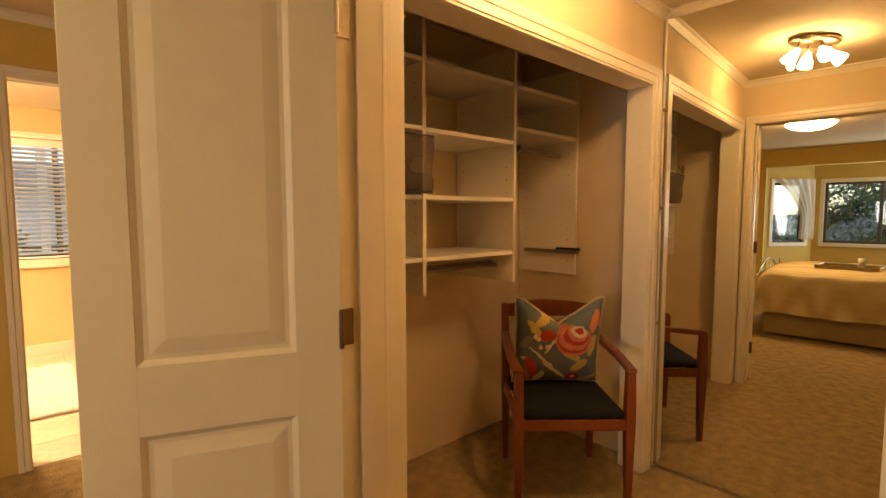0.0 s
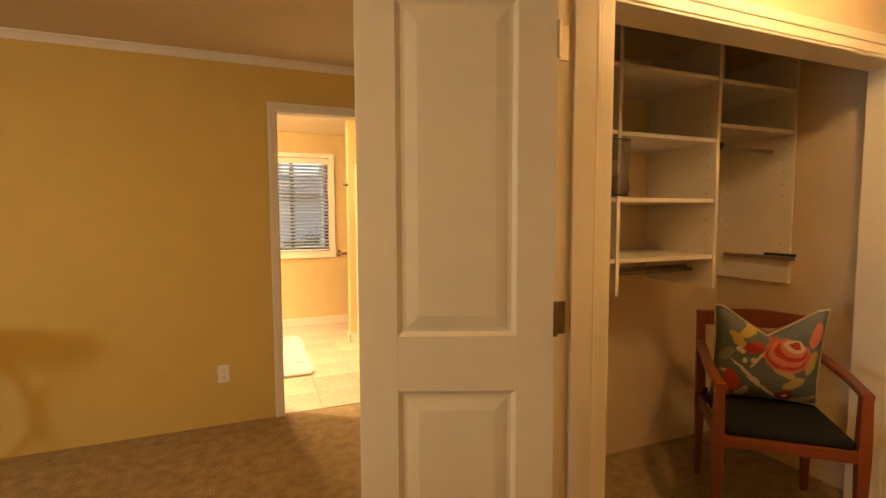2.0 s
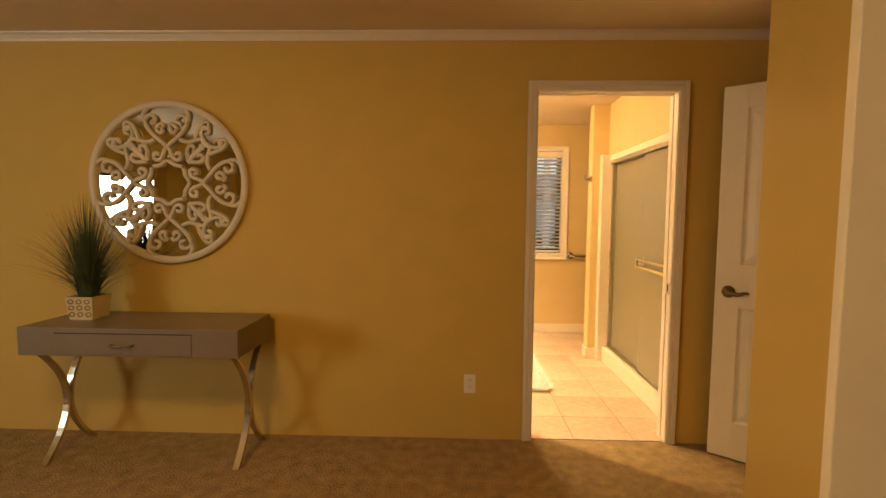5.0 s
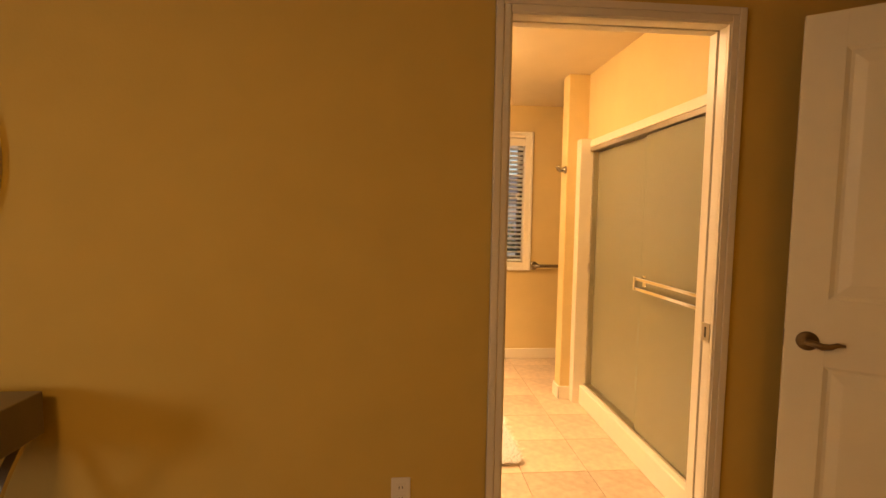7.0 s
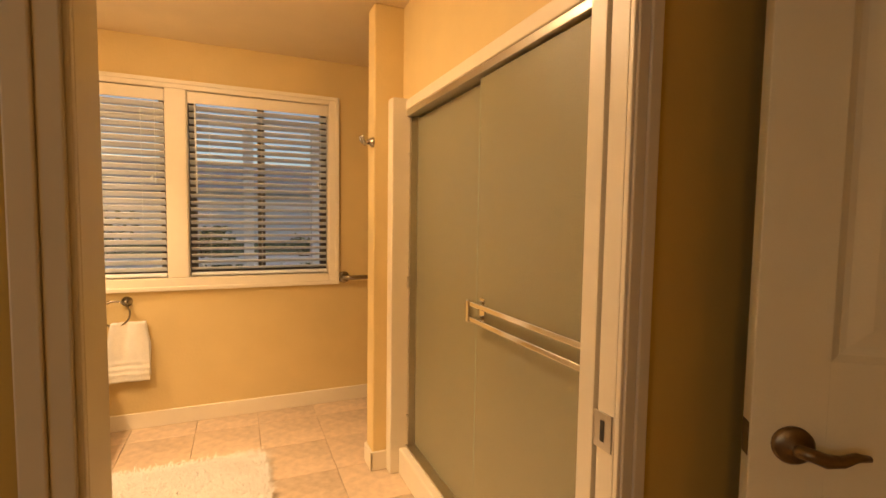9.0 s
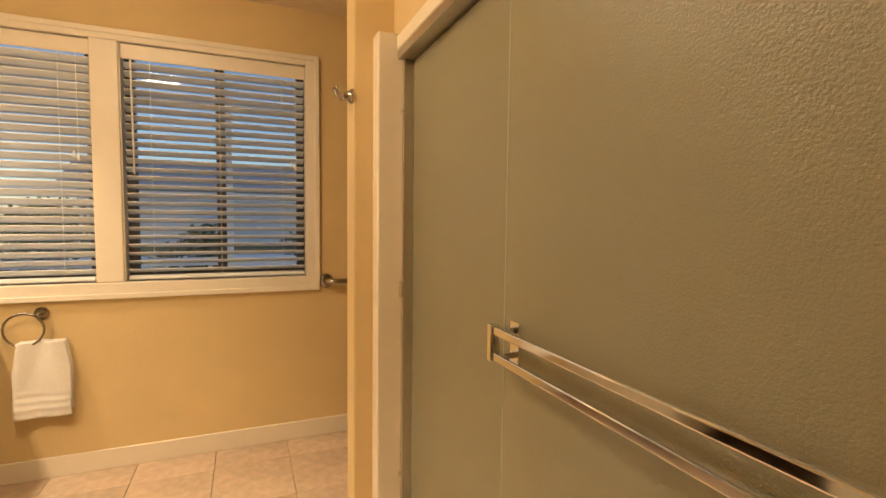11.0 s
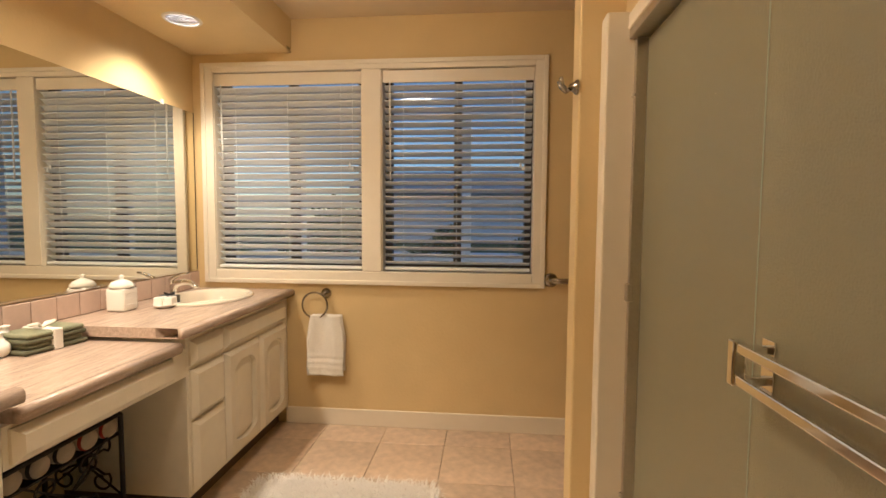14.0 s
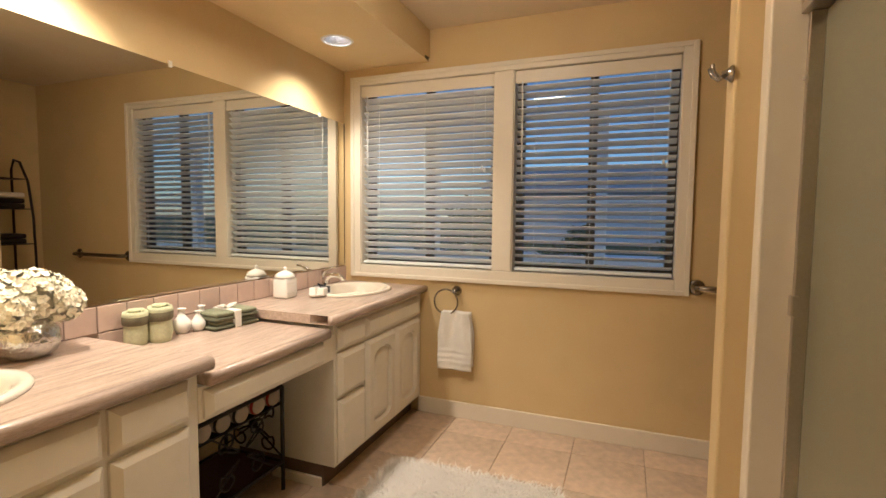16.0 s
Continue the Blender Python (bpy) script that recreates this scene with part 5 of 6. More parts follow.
for s in (-1, 1):
    part("prong", tube(bmesh.new(), [(-0.02, 0, -0.004), (-0.04, 0.012 * s, -0.012), (-0.055, 0.02 * s, 0.004), (-0.062, 0.024 * s, 0.028)], [0.007, 0.007, 0.006, 0.007], 10), M_NICKEL, rh, "", True)
tr = thing("towel_ring", pose(-0.668, NW, 0.787), "nickel towel ring on the buff wall", "towel ring")
part("mount", lathe(bmesh.new(), [(0, 0), (0.03, 0), (0.03, 0.008), (0.014, 0.018), (0.011, 0.05), (0, 0.052)], 20), M_NICKEL, tr, "", True, pose(0, 0, 0, 90, 0, 0))
part("ring", tube(bmesh.new(), [(-0.055 + 0.075 * math.cos(radians(a)), -0.045, -0.065 + 0.075 * math.sin(radians(a))) for a in range(40, 400, 12)], 0.0055, 8, True), M_NICKEL, tr, "", True)
tw = bmesh.new()
NXT, NZT = 26, 34
for side, y0, zb in ((0, -0.060, 0.315), (1, -0.020, 0.335)):
    prev = None
    for i in range(NXT + 1):
        u = i / NXT
        col = []
        for j in range(NZT + 1):
            v = j / NZT
            z = 0.667 - (0.667 - zb) * v
            w = 0.085 + 0.022 * min(1, v * 2.5)
            x = -0.658 + (2 * u - 1) * w + 0.006 * noise.noise(Vector((v * 3, side, 1)))
            band = -0.004 if 0.66 < v < 0.93 and (int((v - 0.66) / 0.045) % 2 == 0) else 0.0
            y = NW + y0 * (0.75 + 0.25 * v) - 0.010 * math.sin(u * 9 + 0.8) * (1 - 0.5 * v) - 0.006 * noise.noise(Vector((u * 4, v * 3, 4 + side))) + (band if not side else 0)
            col.append(tw.verts.new((x, y, z)))
        if prev:
            for j in range(NZT):
                tw.faces.new((prev[j], prev[j + 1], col[j + 1], col[j]))
        prev = col
tob = single("hand_towel", tw, M_TOWEL, "white terry hand towel hanging from the ring", "towel", smooth=True)
sm = tob.modifiers.new("thick", "SOLIDIFY")
sm.thickness = 0.006

rug = thing("bath_rug", pose(-0.35, 4.605, 0, 0, 0, 0), "white shaggy bath rug on the tile floor", "rug")
part("base", box(-0.40, -0.62, 0.0, 0.40, 0.62, 0.012, 0.005), M_RUG, rug)
rnd = random.Random(9)
bm = bmesh.new()
for k in range(30000):
    x, y = rnd.uniform(-0.415, 0.415), rnd.uniform(-0.64, 0.64)
    if abs(x) > 0.39 and abs(y) > 0.615:
        continue
    a = rnd.uniform(0, 6.28)
    l = rnd.uniform(0.022, 0.048)
    if abs(x) > 0.39 or abs(y) > 0.61:
        l *= rnd.uniform(0.6, 1.4)
    d = Vector((math.cos(a), math.sin(a), 0))
    if abs(x) > 0.38:
        d.x = abs(d.x) * (1 if x > 0 else -1)
    if abs(y) > 0.60:
        d.y = abs(d.y) * (1 if y > 0 else -1)
    s = Vector((-d.y, d.x, 0)) * 0.002
    p = Vector((x, y, 0.008))
    v = [bm.verts.new(q) for q in (p - s, p + s, p + d * l * 0.5 + s * 0.8 + Vector((0, 0, l * 0.55)), p + d * l * 0.5 - s * 0.8 + Vector((0, 0, l * 0.55)), p + d * l + Vector((0, 0, l * 0.5 + 0.002)))]
    bm.faces.new(v[:4])
    bm.faces.new((v[3], v[2], v[4]))
pl = part("shag", bm, M_RUG, rug, "long white shag pile")
pl["kind"] = "stuff"

M_BULB = glow("lit_bulb", (0.95, 0.95, 1.0), 25)
for y in (5.395, 4.05):
    dl = thing("recessed_downlight", pose(-1.197, y, 2.17), "recessed soffit downlight with ribbed baffle, switched on", "downlight", "soffit downlights")
    part("trim_ring", lathe(bmesh.new(), [(0.072, 0.0), (0.072, -0.004), (0.084, -0.004), (0.088, 0.0)], 36), M_PLATE, dl, "", True)
    pr = []
    for k in range(10):
        pr += [(0.072 - 0.001 * k, 0.007 * k), (0.0755 - 0.001 * k, 0.007 * k + 0.004)]
    part("baffle", lathe(bmesh.new(), pr, 32), M_STEEL, dl, "ribbed metal baffle")
    part("bulb", lathe(bmesh.new(), [(0.06, 0.07), (0.055, 0.058), (0.03, 0.05), (0, 0.048)], 24), M_BULB, dl, "lit reflector bulb", True)
bg = thing("dome_ceiling_light", pose(-0.40, 4.42, 2.357), "lit frosted bowl on the bathroom ceiling", "ceiling light")
part("pan", lathe(bmesh.new(), [(0, 0), (0.15, 0), (0.15, -0.02), (0, -0.02)], 28), M_PLATE, bg, "", True)
part("bowl", lathe(bmesh.new(), [(0.145, -0.02), (0.135, -0.05), (0.08, -0.08), (0, -0.088)], 28), glow("lit_frosted_bowl", (1.0, 0.76, 0.50), 98), bg, "glowing frosted bowl", True)

# ---- bathroom: things on the counter and under it ----
cn = thing("canister", pose(-1.365, 5.16, ZH), "white ceramic lidded canister on the counter", "canister")
part("body", box(-0.045, -0.045, 0, 0.045, 0.045, 0.105, 0.012, seg=3), M_WHITE, cn, "", True)
part("lid", lathe(bmesh.new(), [(0.05, 0.106), (0.052, 0.112), (0.04, 0.128), (0.02, 0.138), (0.008, 0.142), (0.011, 0.152), (0.008, 0.16), (0, 0.162)], 24), M_WHITE, cn, "", True)
for z in (0.03, 0.055, 0.08):
    part("ridge", box(-0.0462, -0.04, z - 0.002, 0.0462, 0.04, z + 0.002, 0.001), M_WHITE, cn)
sd = thing("soap_dish", pose(-1.225, 5.265, ZH), "white oval soap dish beside the sink", "soap dish")
part("dish", lathe(bmesh.new(), [(0, 0.0), (0.045, 0.0), (0.062, 0.012), (0.066, 0.02), (0.06, 0.018), (0.045, 0.008), (0, 0.006)], 28, (0, 0, 0), 0.75, 1.15), M_WHITE, sd, "", True)
M_BLACK = mat("black_ribbon", (0.01, 0.01, 0.012), 0.5)
sp = thing("wrapped_soap", pose(-1.225, 5.265, ZH + 0.009, 0, 0, 10), "white wrapped soap bars tied with black ribbon", "soap")
for x in (-0.022, 0.022):
    part("bar", box(x - 0.02, -0.045, 0, x + 0.02, 0.045, 0.042, 0.006), M_WHITE, sp)
part("ribbon", box(-0.0435, 0.004, -0.001, 0.0435, 0.036, 0.044, 0.004), M_BLACK, sp, "black ribbon band")
part("bow", tube(bmesh.new(), [(0, 0.023, 0.044), (0.018, 0.035, 0.056), (0.024, 0.02, 0.05), (0, 0.023, 0.046), (-0.018, 0.01, 0.056), (-0.024, 0.026, 0.05), (0, 0.023, 0.044)], 0.004, 6), M_BLACK, sp, "black ribbon bow")

ft = thing("folded_washcloths", pose(-1.335, 4.745, ZL, 0, 0, -8), "stack of folded green washcloths tied with white ribbon", "towel stack")
rnd = random.Random(2)
for k in range(4):
    m = M_MOSS if k % 2 == 0 else mat("grey_green_terry", (0.23, 0.235, 0.155), 0.95, vary=0.2, scale=40, bump=0.8, bscale=400, spec=0.1)
    a, b = 0.068 + rnd.uniform(-0.006, 0.006), 0.105 + rnd.uniform(-0.008, 0.008)
    part("washcloth", box(-a, -b, 0.001 + k * 0.018, a, b, 0.018 + k * 0.018, 0.0075, seg=3), m, ft, "", True)
part("ribbon", box(-0.076, -0.016, 0.0005, 0.076, 0.016, 0.0755, 0.004), M_TOWEL, ft, "white ribbon band")
for s in (-1, 1):
    part("bow", tube(bmesh.new(), [(0, 0, 0.077), (0.02, 0.03 * s, 0.095), (0.0, 0.045 * s, 0.09), (-0.02, 0.03 * s, 0.085), (0, 0, 0.078)], 0.006, 6), M_TOWEL, ft, "white ribbon bow")
vs = thing("bud_vase_trio", pose(-1.385, 4.62, ZL, 0, 0, 4), "three joined white ceramic bud vases", "vase")
for x, y, r in ((-0.012, -0.052, 0.036), (0.018, 0.0, 0.030), (-0.012, 0.05, 0.034)):
    part("bulb", lathe(bmesh.new(), [(0, 0), (r * 0.6, 0), (r * 0.95, r * 0.6), (r, r), (r * 0.9, r * 1.4), (r * 0.45, r * 1.95), (r * 0.30, r * 2.3), (r * 0.34, r * 2.6), (r * 0.5, r * 2.8), (r * 0.36, r * 2.76), (0, r * 2.2)], 22, (x, y, 0)), M_WHITE, vs, "", True)
for k, (x, y) in enumerate(((-1.395, 4.375), (-1.36, 4.445), (-1.405, 4.485))):
    rt = thing("rolled_towel", pose(x, y, ZL, 0, 0, 40 * k), "sage rolled hand towel tied with woven cord", "towel", "rolled sage towels")
    h = 0.125 + 0.01 * (k % 2)
    part("roll", lathe(bmesh.new(), [(0, 0), (0.036, 0.0), (0.041, 0.02), (0.038, h * 0.55), (0.043, h * 0.9), (0.040, h), (0.025, h - 0.004), (0, h - 0.002)], 20), M_SAGE, rt, "", True)
    part("cord", lathe(bmesh.new(), [(0.0395, h * 0.60), (0.0435, h * 0.64), (0.0435, h * 0.82), (0.0420, h * 0.86)], 20), mat("woven_cord", (0.17, 0.15, 0.09), 0.9, vary=0.4, scale=120, bump=0.8, bscale=300), rt, "woven cord band", True)
    part("top_fold", tube(bmesh.new(), [(0.028 * math.cos(a) * (1 - a / 14), 0.028 * math.sin(a) * (1 - a / 14), h + 0.002) for a in [0.5 * i for i in range(22)]], 0.006, 6), M_SAGE, rt, "", True)

fv = thing("flower_vase", pose(-1.36, 4.02, ZH), "mercury glass bowl vase on the counter", "vase")
M_MERC = mat("mercury_glass", (0.62, 0.62, 0.60), 0.14, 1.0, vary=0.35, scale=26, bump=0.9, bscale=36, bdist=0.01)
part("bowl", lathe(bmesh.new(), [(0, 0), (0.045, 0), (0.068, 0.015), (0.08, 0.045), (0.078, 0.075), (0.062, 0.10), (0.055, 0.11), (0.06, 0.118), (0.056, 0.118), (0.05, 0.105), (0, 0.09)], 36), M_MERC, fv, "", True)
M_PETAL = mat("ivory_petals", (0.86, 0.82, 0.66), 0.8, vary=0.08, scale=30, spec=0.2)
hy = thing("hydrangea_bouquet", pose(-1.36, 4.02, ZH + 0.122), "ivory hydrangea blooms in the mercury glass vase", "flowers")
rnd = random.Random(6)
for bxx, byy, bzz, br in ((-0.02, -0.085, 0.055, 0.070), (0.03, 0.0, 0.065, 0.074), (-0.03, 0.075, 0.050, 0.064), (0.05, -0.06, 0.035, 0.058), (0.04, 0.075, 0.030, 0.054), (-0.05, 0.0, 0.065, 0.062)):
    bm = bmesh.new()
    for k in range(300):
        d = Vector((rnd.gauss(0, 1), rnd.gauss(0, 1), rnd.gauss(0.25, 1))).normalized()
        c = Vector((bxx, byy, bzz)) + d * br * rnd.uniform(0.82, 1.08)
        u = d.orthogonal().normalized()
        u.rotate(Matrix.Rotation(rnd.uniform(0, 6.28), 3, d))
        v = d.cross(u)
        s = rnd.uniform(0.010, 0.017)
        cv = bm.verts.new(c - d * 0.004)
        ring = []
        for q in range(8):
            a = q * math.pi / 4
            rr = s * (1.0 if q % 2 == 0 else 0.82)
            ring.append(bm.verts.new(c + (u * math.cos(a) + v * math.sin(a)) * rr + d * (0.003 if q % 2 == 0 else -0.001)))
        for q in range(8):
            bm.faces.new((cv, ring[q], ring[(q + 1) % 8]))
    pb = part("bloom", bm, M_PETAL, hy)
part("core", lathe(bmesh.new(), [(0, -0.05), (0.035, -0.03), (0.08, 0.02), (0.08, 0.06), (0.05, 0.09), (0, 0.10)], 16), M_PETAL, hy, "", True)

rk = thing("wrought_iron_rack", pose(-1.29, 4.605, 0), "dark wrought iron towel rack with scrolled ends under the counter", "rack")
RX, RY, RH = 0.165, 0.235, 0.475
for x in (-RX, RX):
    for y in (-RY, RY):
        part("leg", tube(bmesh.new(), [(x, y, 0), (x, y, RH)], 0.009, 8), M_IRON, rk)
for z in (RH, 0.13, 0.345):
    if z == 0.345:
        continue
    for p, q in (((-RX, -RY), (RX, -RY)), ((-RX, RY), (RX, RY)), ((-RX, -RY), (-RX, RY)), ((RX, -RY), (RX, RY))):
        part("bar", tube(bmesh.new(), [(*p, z), (*q, z)], 0.008, 8), M_IRON, rk)
part("lower_shelf", box(-RX, -RY, 0.118, RX, RY, 0.130, 0.002), mat("dark_brown_shelf", (0.07, 0.03, 0.018), 0.45, vary=0.3, scale=20), rk, "dark brown shelf board")
part("upper_shelf", box(-RX, -RY, 0.395, RX, RY, 0.402, 0.002), M_IRON, rk)


def scroll_end(y):
    bm = bmesh.new()
    zc = 0.28
    for sx in (-1, 1):
        for sz in (-1, 1):
            pts = [(sx * 0.02, y, zc + sz * 0.015), (sx * 0.06, y, zc + sz * 0.03), (sx * 0.09, y, zc + sz * 0.05)]
            for k in range(15):
                f = k / 14
                a = radians(-40) + 2 * math.pi * 0.95 * f
                r = 0.045 * (1 - 0.65 * f)
                pts.append((sx * (0.095 + r * math.cos(a) - 0.02), y, zc + sz * (0.075 + r * math.sin(a))))
            tube(bm, pts, 0.0045, 6)
            tube(bm, [(sx * 0.02, y, zc + sz * 0.02), (sx * 0.17, y, zc + sz * 0.135)], 0.004, 6)
    return bm


for y in (-RY, RY):
    sc = part("scroll_panel", scroll_end(y), M_IRON, rk, "scrolled iron end panel")
    part("rosette", lathe(bmesh.new(), [(0, 0.012), (0.016, 0.01), (0.026, 0.0), (0.016, -0.01), (0, -0.012)], 12), M_IRON, sc, "iron rosette", True, pose(0, y, 0.28, 90, 0, 0))
bm = scroll_end(0.0)
bmesh.ops.transform(bm, matrix=Matrix.Rotation(radians(90), 4, "Z"), verts=bm.verts)
part("scroll_panel", bm, M_IRON, rk, "scrolled iron side panel", False, pose(RX, 0, 0))


def stripes(name, base, dark):
    m = mat(name, base, 0.95, vary=0.08, scale=30, bump=0.6, bscale=300, spec=0.1)
    t = m.node_tree
    b = t.nodes["Principled BSDF"]
    src = b.inputs["Base Color"].links[0].from_socket
    c = t.nodes.new("ShaderNodeTexCoord")
    w = t.nodes.new("ShaderNodeTexWave")
    w.bands_direction = "X"
    w.inputs["Scale"].default_value = 9
    t.links.new(c.outputs["Object"], w.inputs[0])
    r = t.nodes.new("ShaderNodeMapRange")
    r.inputs[1].default_value, r.inputs[2].default_value = 0.72, 0.78
    t.links.new(w.outputs["Fac"], r.inputs[0])
    mx = t.nodes.new("ShaderNodeMixRGB")
    mx.inputs[2].default_value = (*dark, 1)
    t.links.new(r.outputs[0], mx.inputs[0])
    t.links.new(src, mx.inputs[1])
    t.links.new(mx.outputs[0], b.inputs["Base Color"])
    return m


for k, y in enumerate((-0.185, -0.093, 0.0, 0.093, 0.185)):
    col = stripes("red_striped_terry", (0.42, 0.35, 0.26), (0.30, 0.04, 0.03)) if k in (3, 4) else stripes("black_striped_terry", (0.40, 0.34, 0.26), (0.03, 0.03, 0.03))
    r = single("rolled_bath_towel", tube(bmesh.new(), [(-0.160, 0, 0.039), (-0.15, 0, 0.039), (0.158, 0, 0.039), (0.170, 0, 0.039)], [0.030, 0.038, 0.038, 0.030], 16), col,
               "cream striped rolled towel lying on the iron rack", "towel", "rolled towels on the rack", True, pose(-1.29, 4.605 + y, 0.402))

# open shelf stand seen in the mirror
et = thing("iron_shelf_stand", pose(1.56, 5.44, 0), "dark iron shelf stand with curved sides", "shelf stand")
for y in (-0.20, 0.20):
    part("side", tube(bmesh.new(), [(0.14, y, 0.0), (0.14, y, 1.60), (0.10, y, 1.68), (0.02, y, 1.66), (-0.08, y, 1.50), (-0.135, y, 1.2), (-0.15, y, 0.7), (-0.15, y, 0.0)], 0.010, 8), M_IRON, et, "", True)
for z in (0.62, 0.98, 1.27, 1.52):
    part("shelf", box(-0.14 + (0.09 if z > 1.5 else 0), -0.20, z - 0.008, 0.14, 0.20, z, 0.002), M_IRON, et)
for z, c, n in ((1.27, M_BLACK, 2), (1.27, M_TOWEL, 1), (0.98, M_BLACK, 2), (0.62, M_TOWEL, 3)):
    base = z + (0.09 if c is M_TOWEL and z == 1.27 else 0)
    for k in range(n):
        single("folded_towel", box(-0.12, -0.16, 0, 0.11, 0.16, 0.04, 0.014, seg=3), c, ("black" if c is M_BLACK else "white") + " folded towel on the iron shelf stand", "towel", "towels on the shelf stand", True, pose(1.565, 5.44, base + k * 0.042))
single("small_jar", lathe(bmesh.new(), [(0, 0), (0.03, 0), (0.034, 0.03), (0.028, 0.05), (0.018, 0.055), (0.022, 0.075), (0, 0.08)], 18), M_WHITE, "small pale jar on the iron shelf stand", "jar", smooth=True, m=pose(1.60, 5.40, 1.52))

# ---- outside ----
room = HOME
M_LAWN = mat("lawn_green", (0.06, 0.09, 0.03), 0.9, vary=0.4, scale=1.5)
struct("ground", box(-600, -600, -0.35, 600, 600, -0.16), M_LAWN, "mown lawn round the house", "ground")
M_SIDING = mat("grey_blue_siding", (0.46, 0.54, 0.62), 0.7, vary=0.06, scale=3)
nb = thing("garden_house", pose(0.2, 30, -0.16), "grey-blue sided garden house with a low roof", "house")
part("wall", box(-7, 0, 0, 7, 4, 2.9), M_SIDING, nb)
for k in range(18):
    part("siding_board", box(-7.02, -0.03, 0.02 + k * 0.16, 7.02, -0.001, 0.165 + k * 0.16, 0.004), M_SIDING, nb)
bm = bmesh.new()
q = [bm.verts.new(p) for p in ((-7.6, -0.7, 2.85), (7.6, -0.7, 2.85), (7.6, 2, 4.2), (-7.6, 2, 4.2), (7.6, 4.7, 2.85), (-7.6, 4.7, 2.85))]
bm.faces.new((q[0], q[1], q[2], q[3]))
bm.faces.new((q[3], q[2], q[4], q[5]))
rf = part("roof", bm, mat("grey_roof", (0.30, 0.33, 0.37), 0.9, vary=0.2, scale=8), nb)
rf.modifiers.new("thick", "SOLIDIFY").thickness = 0.12
room = BATH
M_POST = mat("pale_blue_paint", (0.62, 0.68, 0.72), 0.5, vary=0.05)
pg = thing("patio_pergola", pose(0, 0, -0.16), "pale painted patio pergola outside the bathroom", "pergola")
for x in (-1.7, 0.05, 0.75, 2.3):
    part("post", box(x - 0.05, 8.0, 0, x + 0.05, 8.1, 2.5, 0.004), M_POST, pg)
for z in (0.95, 1.55, 2.42):
    part("rail", box(-3.2, 8.02, z, 3.2, 8.08, z + 0.07, 0.004), M_POST, pg)
for k in range(26):
    part("baluster", box(-3.0 + k * 0.24, 8.03, 0.12, -2.965 + k * 0.24, 8.065, 0.95), M_POST, pg)
pc = thing("patio_chair", pose(-0.42, 6.95, -0.16, 0, 0, 20), "white lacy metal patio chair outside the window", "chair")
for x, y in ((-0.2, -0.2), (0.2, -0.2), (-0.2, 0.2), (0.2, 0.2)):
    part("leg", tube(bmesh.new(), [(x, y, 0), (x, y, 0.72)], 0.012, 8), M_POST, pc)
part("seat", lathe(bmesh.new(), [(0, 0.70), (0.25, 0.70), (0.26, 0.72), (0.25, 0.735), (0, 0.735)], 28), M_POST, pc, "", True)
bm = bmesh.new()
tube(bm, arc(0, 0.74, 0.38, 0, 180, 20, 0.22, 0.24), 0.012, 8)
for k in range(-3, 4):
    tube(bm, arc(k * 0.06, 0.80, 0.09, 0, 360, 14, 0.22), 0.006, 6)
    tube(bm, arc(k * 0.05, 0.95, 0.07, 0, 360, 14, 0.22), 0.006, 6)
part("backrest", bm, M_POST, pc, "lacy looped backrest", True)

room = HOME
M_LEAF = mat("garden_leaf", (0.12, 0.20, 0.05), 0.6, vary=0.5, scale=3, rand=0.2)
M_LEAFD = mat("conifer_leaf", (0.07, 0.12, 0.06), 0.7, vary=0.4, scale=3)
M_BARK = mat("bark", (0.10, 0.07, 0.05), 0.9, vary=0.3, scale=12, bump=0.6)


def foliage(bm, rnd, c, r, n, size, flat=1.0):
    for k in range(n):
        d = Vector((rnd.gauss(0, 1), rnd.gauss(0, 1), rnd.gauss(0, 1) * flat)).normalized() * r * rnd.uniform(0.35, 1.05)
        p = Vector(c) + d
        u = Vector((rnd.gauss(0, 1), rnd.gauss(0, 1), rnd.gauss(0, 1))).normalized() * size * rnd.uniform(0.6, 1.3)
        v = u.cross(Vector((rnd.gauss(0, 1), rnd.gauss(0, 1), rnd.gauss(0, 1)))).normalized() * size * 0.45
        bm.faces.new([bm.verts.new(q) for q in (p - u, p + v, p + u, p - v)])


def shrub(x, y, r, seed, m, label):
    rnd = random.Random(seed)
    t = thing("garden_shrub", pose(x, y, -0.16), label, "shrub", "garden shrubs")
    for k in range(5):
        a = rnd.uniform(0, 6.28)
        part("stem", tube(bmesh.new(), [(0, 0, 0), (0.25 * r * math.cos(a), 0.25 * r * math.sin(a), 0.6 * r), (0.6 * r * math.cos(a), 0.6 * r * math.sin(a), 1.2 * r)], [0.03, 0.02, 0.01], 6), M_BARK, t)
    bm = bmesh.new()
    for k in range(14):
        foliage(bm, rnd, (rnd.gauss(0, 0.4 * r), rnd.gauss(0, 0.4 * r), r * rnd.uniform(0.4, 1.3)), r * rnd.uniform(0.25, 0.45), 140, 0.06)
    part("foliage", bm, m, t)


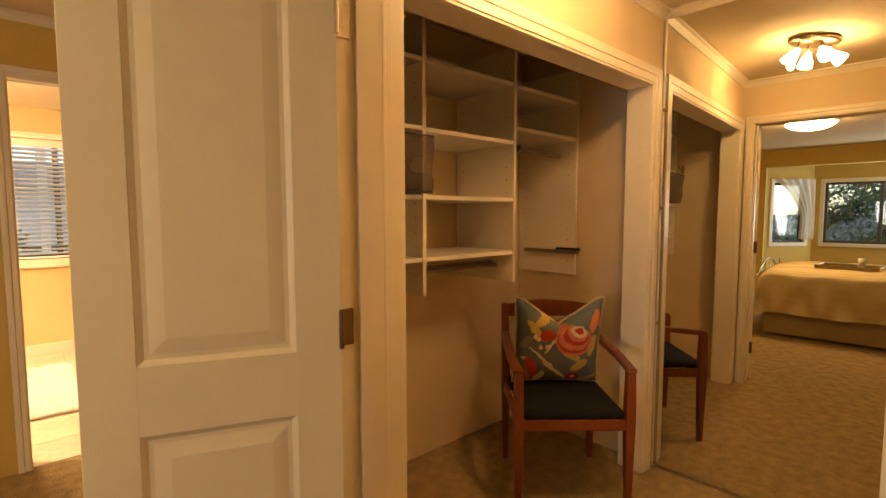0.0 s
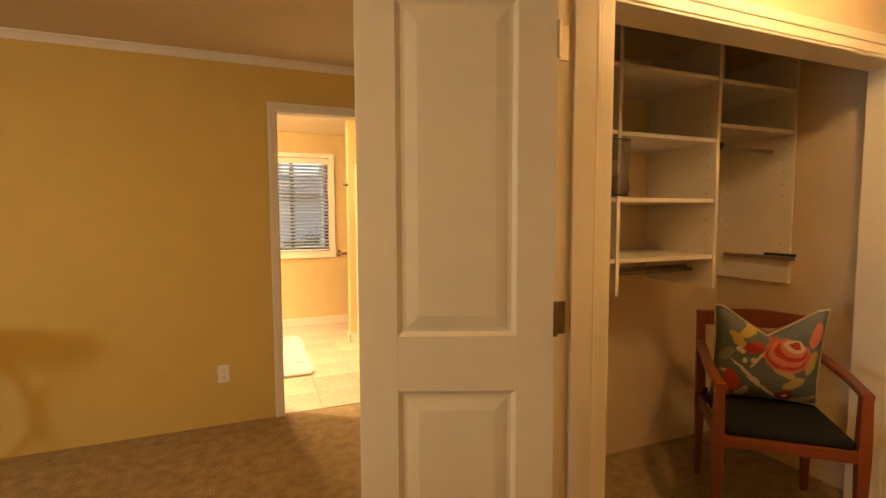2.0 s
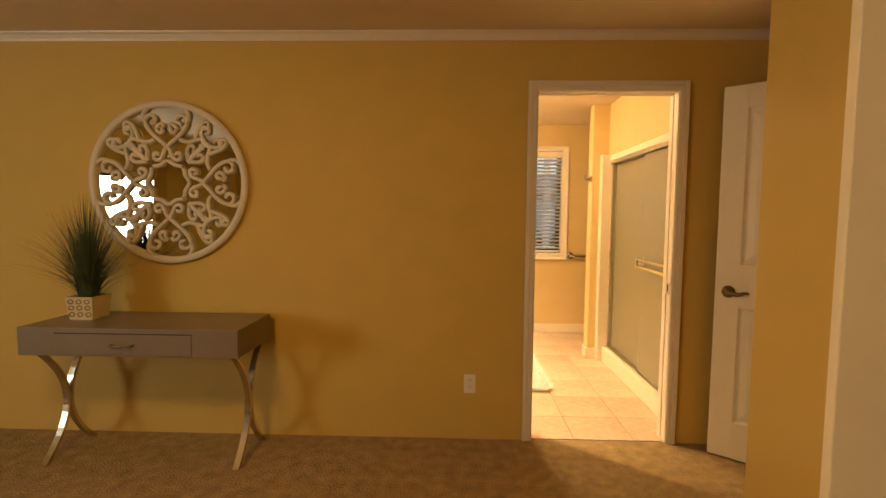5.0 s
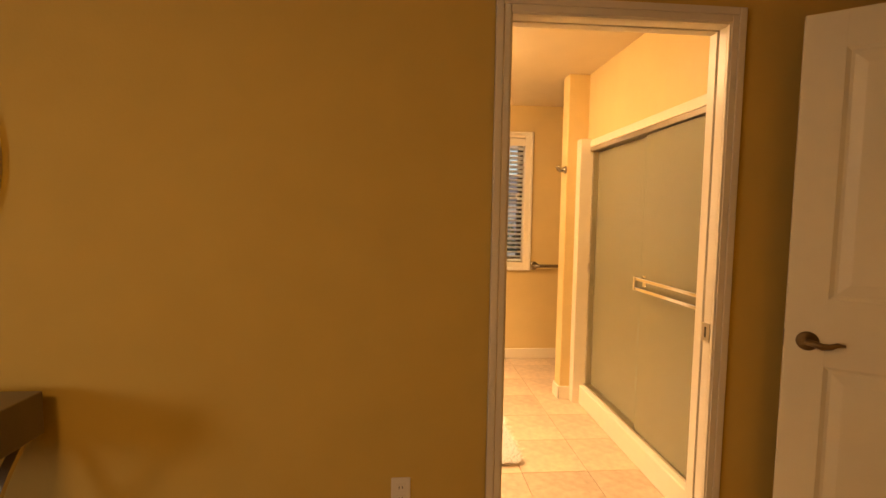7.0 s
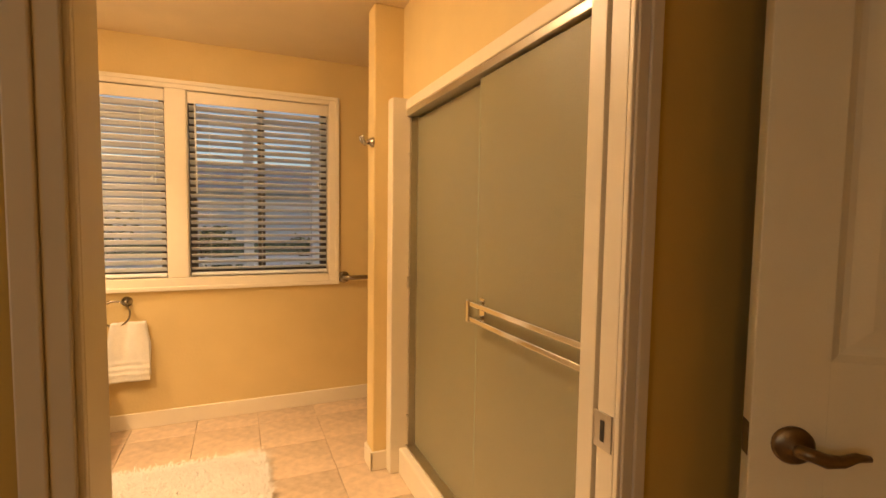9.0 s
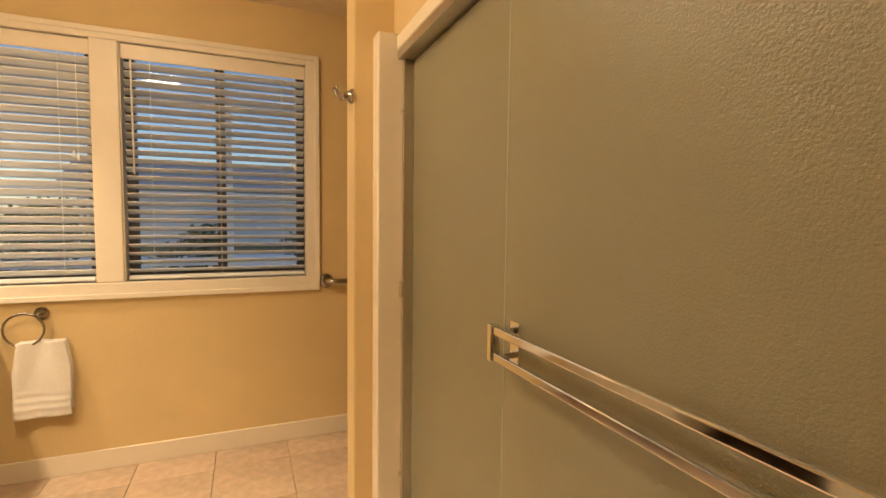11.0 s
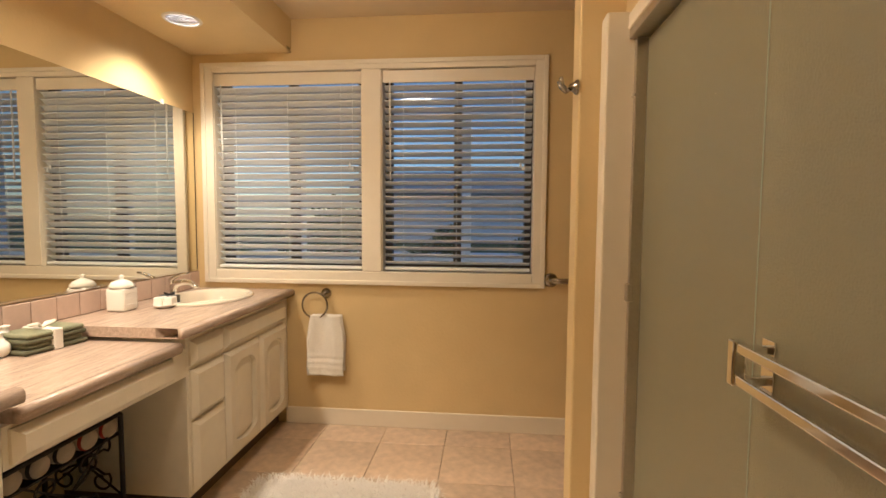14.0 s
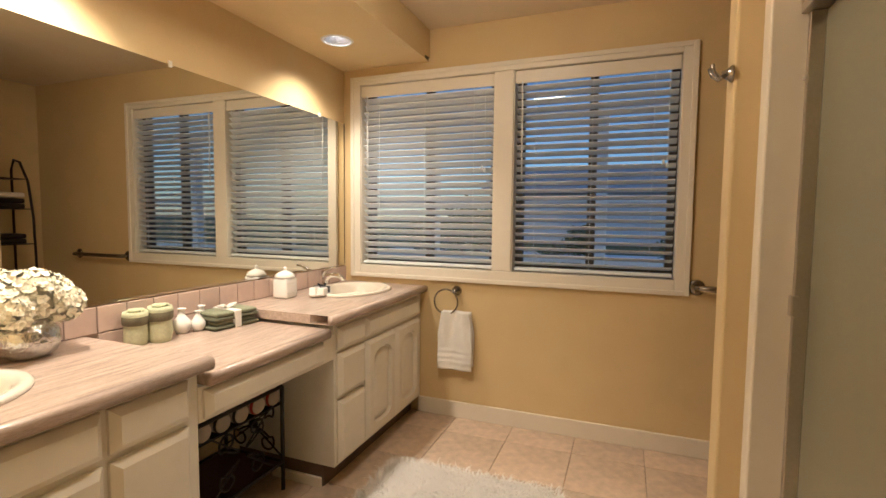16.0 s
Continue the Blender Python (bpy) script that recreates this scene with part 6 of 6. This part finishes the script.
def tree(x, y, h, seed, m, label):
    rnd = random.Random(seed)
    t = thing("garden_tree", pose(x, y, -0.16), label, "tree", "garden trees")
    part("trunk", tube(bmesh.new(), [(0, 0, 0), (0.08, 0.03, h * 0.35), (-0.04, 0.0, h * 0.7), (0.02, 0, h * 0.95)], [0.20, 0.15, 0.09, 0.03], 10), M_BARK, t, "", True)
    bm = bmesh.new()
    for k in range(26):
        f = rnd.uniform(0.16, 1)
        a = rnd.uniform(0, 6.28)
        reach = (1.15 - f) * h * 0.36
        e = Vector((reach * math.cos(a), reach * math.sin(a), h * f - 0.35 * reach))
        part("limb", tube(bmesh.new(), [(0, 0, h * f), tuple(e * 0.5 + Vector((0, 0, h * f * 0.5))), tuple(e)], [0.05, 0.03, 0.012], 6), M_BARK, t)
        for q in range(4):
            w = Vector((0, 0, h * f)).lerp(e, 0.35 + 0.2 * q)
            foliage(bm, rnd, w, 0.42, 110, 0.075, 0.5)
    part("crown", bm, m, t)


tree(-13.5, 0.2, 6.5, 1, M_LEAFD, "dark drooping conifer beyond the lawn")
tree(-17.5, 6.5, 8.0, 2, M_LEAFD, "dark drooping conifer beyond the lawn")
for k, (x, y, r) in enumerate(((-8.2, -0.1, 0.95), (-8.8, 1.9, 0.7), (-9.5, 3.6, 0.9), (-8.4, -1.8, 0.9), (-10.5, 5.6, 1.1))):
    shrub(x, y, r, 20 + k, M_LEAF, "bright green garden shrub outside the bay")
for k, (x, y, r) in enumerate(((-2.4, 11.5, 1.1), (1.9, 11.0, 0.9), (-0.4, 12.0, 0.8))):
    shrub(x, y, r, 40 + k, M_LEAFD, "dark green shrub beyond the patio")
struct("patio", box(-9, NW + 0.14, -0.16, 9, 22.0, -0.12), mat("patio_concrete", (0.60, 0.63, 0.66), 0.8, vary=0.12, scale=3), "pale concrete patio", "patio")
hedge = bmesh.new()
rnd = random.Random(77)
for k in range(90):
    foliage(hedge, rnd, (-19 + rnd.gauss(0, 0.6), rnd.uniform(-16, 18), rnd.uniform(0.0, 1.8)), 0.8, 110, 0.12)
hb2 = tagged(new("far_hedge", mesh("far_hedge", hedge, mat("grey_green_hedge", (0.24, 0.27, 0.27), 0.8, vary=0.4, scale=1.0))), "grey-green hedge along the garden's far side", "hedge", kind="stuff")

# ---- tiles ----
TP, TG = 0.355, 0.0024
full = None
fl = bpy.data.objects["floor_bath"]


def tile_mesh(x, y, t=0.008):
    return mesh("tile", box(-x / 2, -y / 2, -t, x / 2, y / 2, 0, 0.0014, seg=1), M_TILE)


full = tile_mesh(TP - TG, TP - TG)
rnd = random.Random(12)
for i in range(-5, 6):
    for j in range(-5, 5):
        x0, x1 = 0.05 + i * TP, 0.05 + (i + 1) * TP
        y0, y1 = 4.605 + j * TP, 4.605 + (j + 1) * TP
        a0, a1, b0, b1 = max(x0, WW), min(x1, 1.75), max(y0, NB + 0.02), min(y1, NW)
        if a1 - a0 < 0.03 or b1 - b0 < 0.03:
            continue
        whole = a1 - a0 > TP - 1e-6 and b1 - b0 > TP - 1e-6
        o = new("tile", full if whole else tile_mesh(a1 - a0 - TG, b1 - b0 - TG))
        o.parent = fl
        o.location = ((a0 + a1) / 2, (b0 + b1) / 2, 0.001 + rnd.uniform(-0.0006, 0.0006))
bs = bpy.data.objects["backsplash"]
TW = 0.108
sm1 = mesh("tile", box(0, -TW / 2 + 0.002, 0, 0.009, TW / 2 - 0.002, 0.094, 0.0025), M_SPLASH)
y = NF + 0.06
while y < NW - 0.02:
    o = new("tile", sm1)
    o.parent = bs
    o.location = (WW + 0.0032, y, ZH + 0.003)
    if 4.25 < y < 4.84:
        o2 = new("tile", mesh("tile", box(0, -TW / 2 + 0.002, 0, 0.009, TW / 2 - 0.002, 0.052, 0.0025), M_SPLASH))
        o2.parent = bs
        o2.location = (WW + 0.0032, y, ZL + 0.0025)
    y += TW
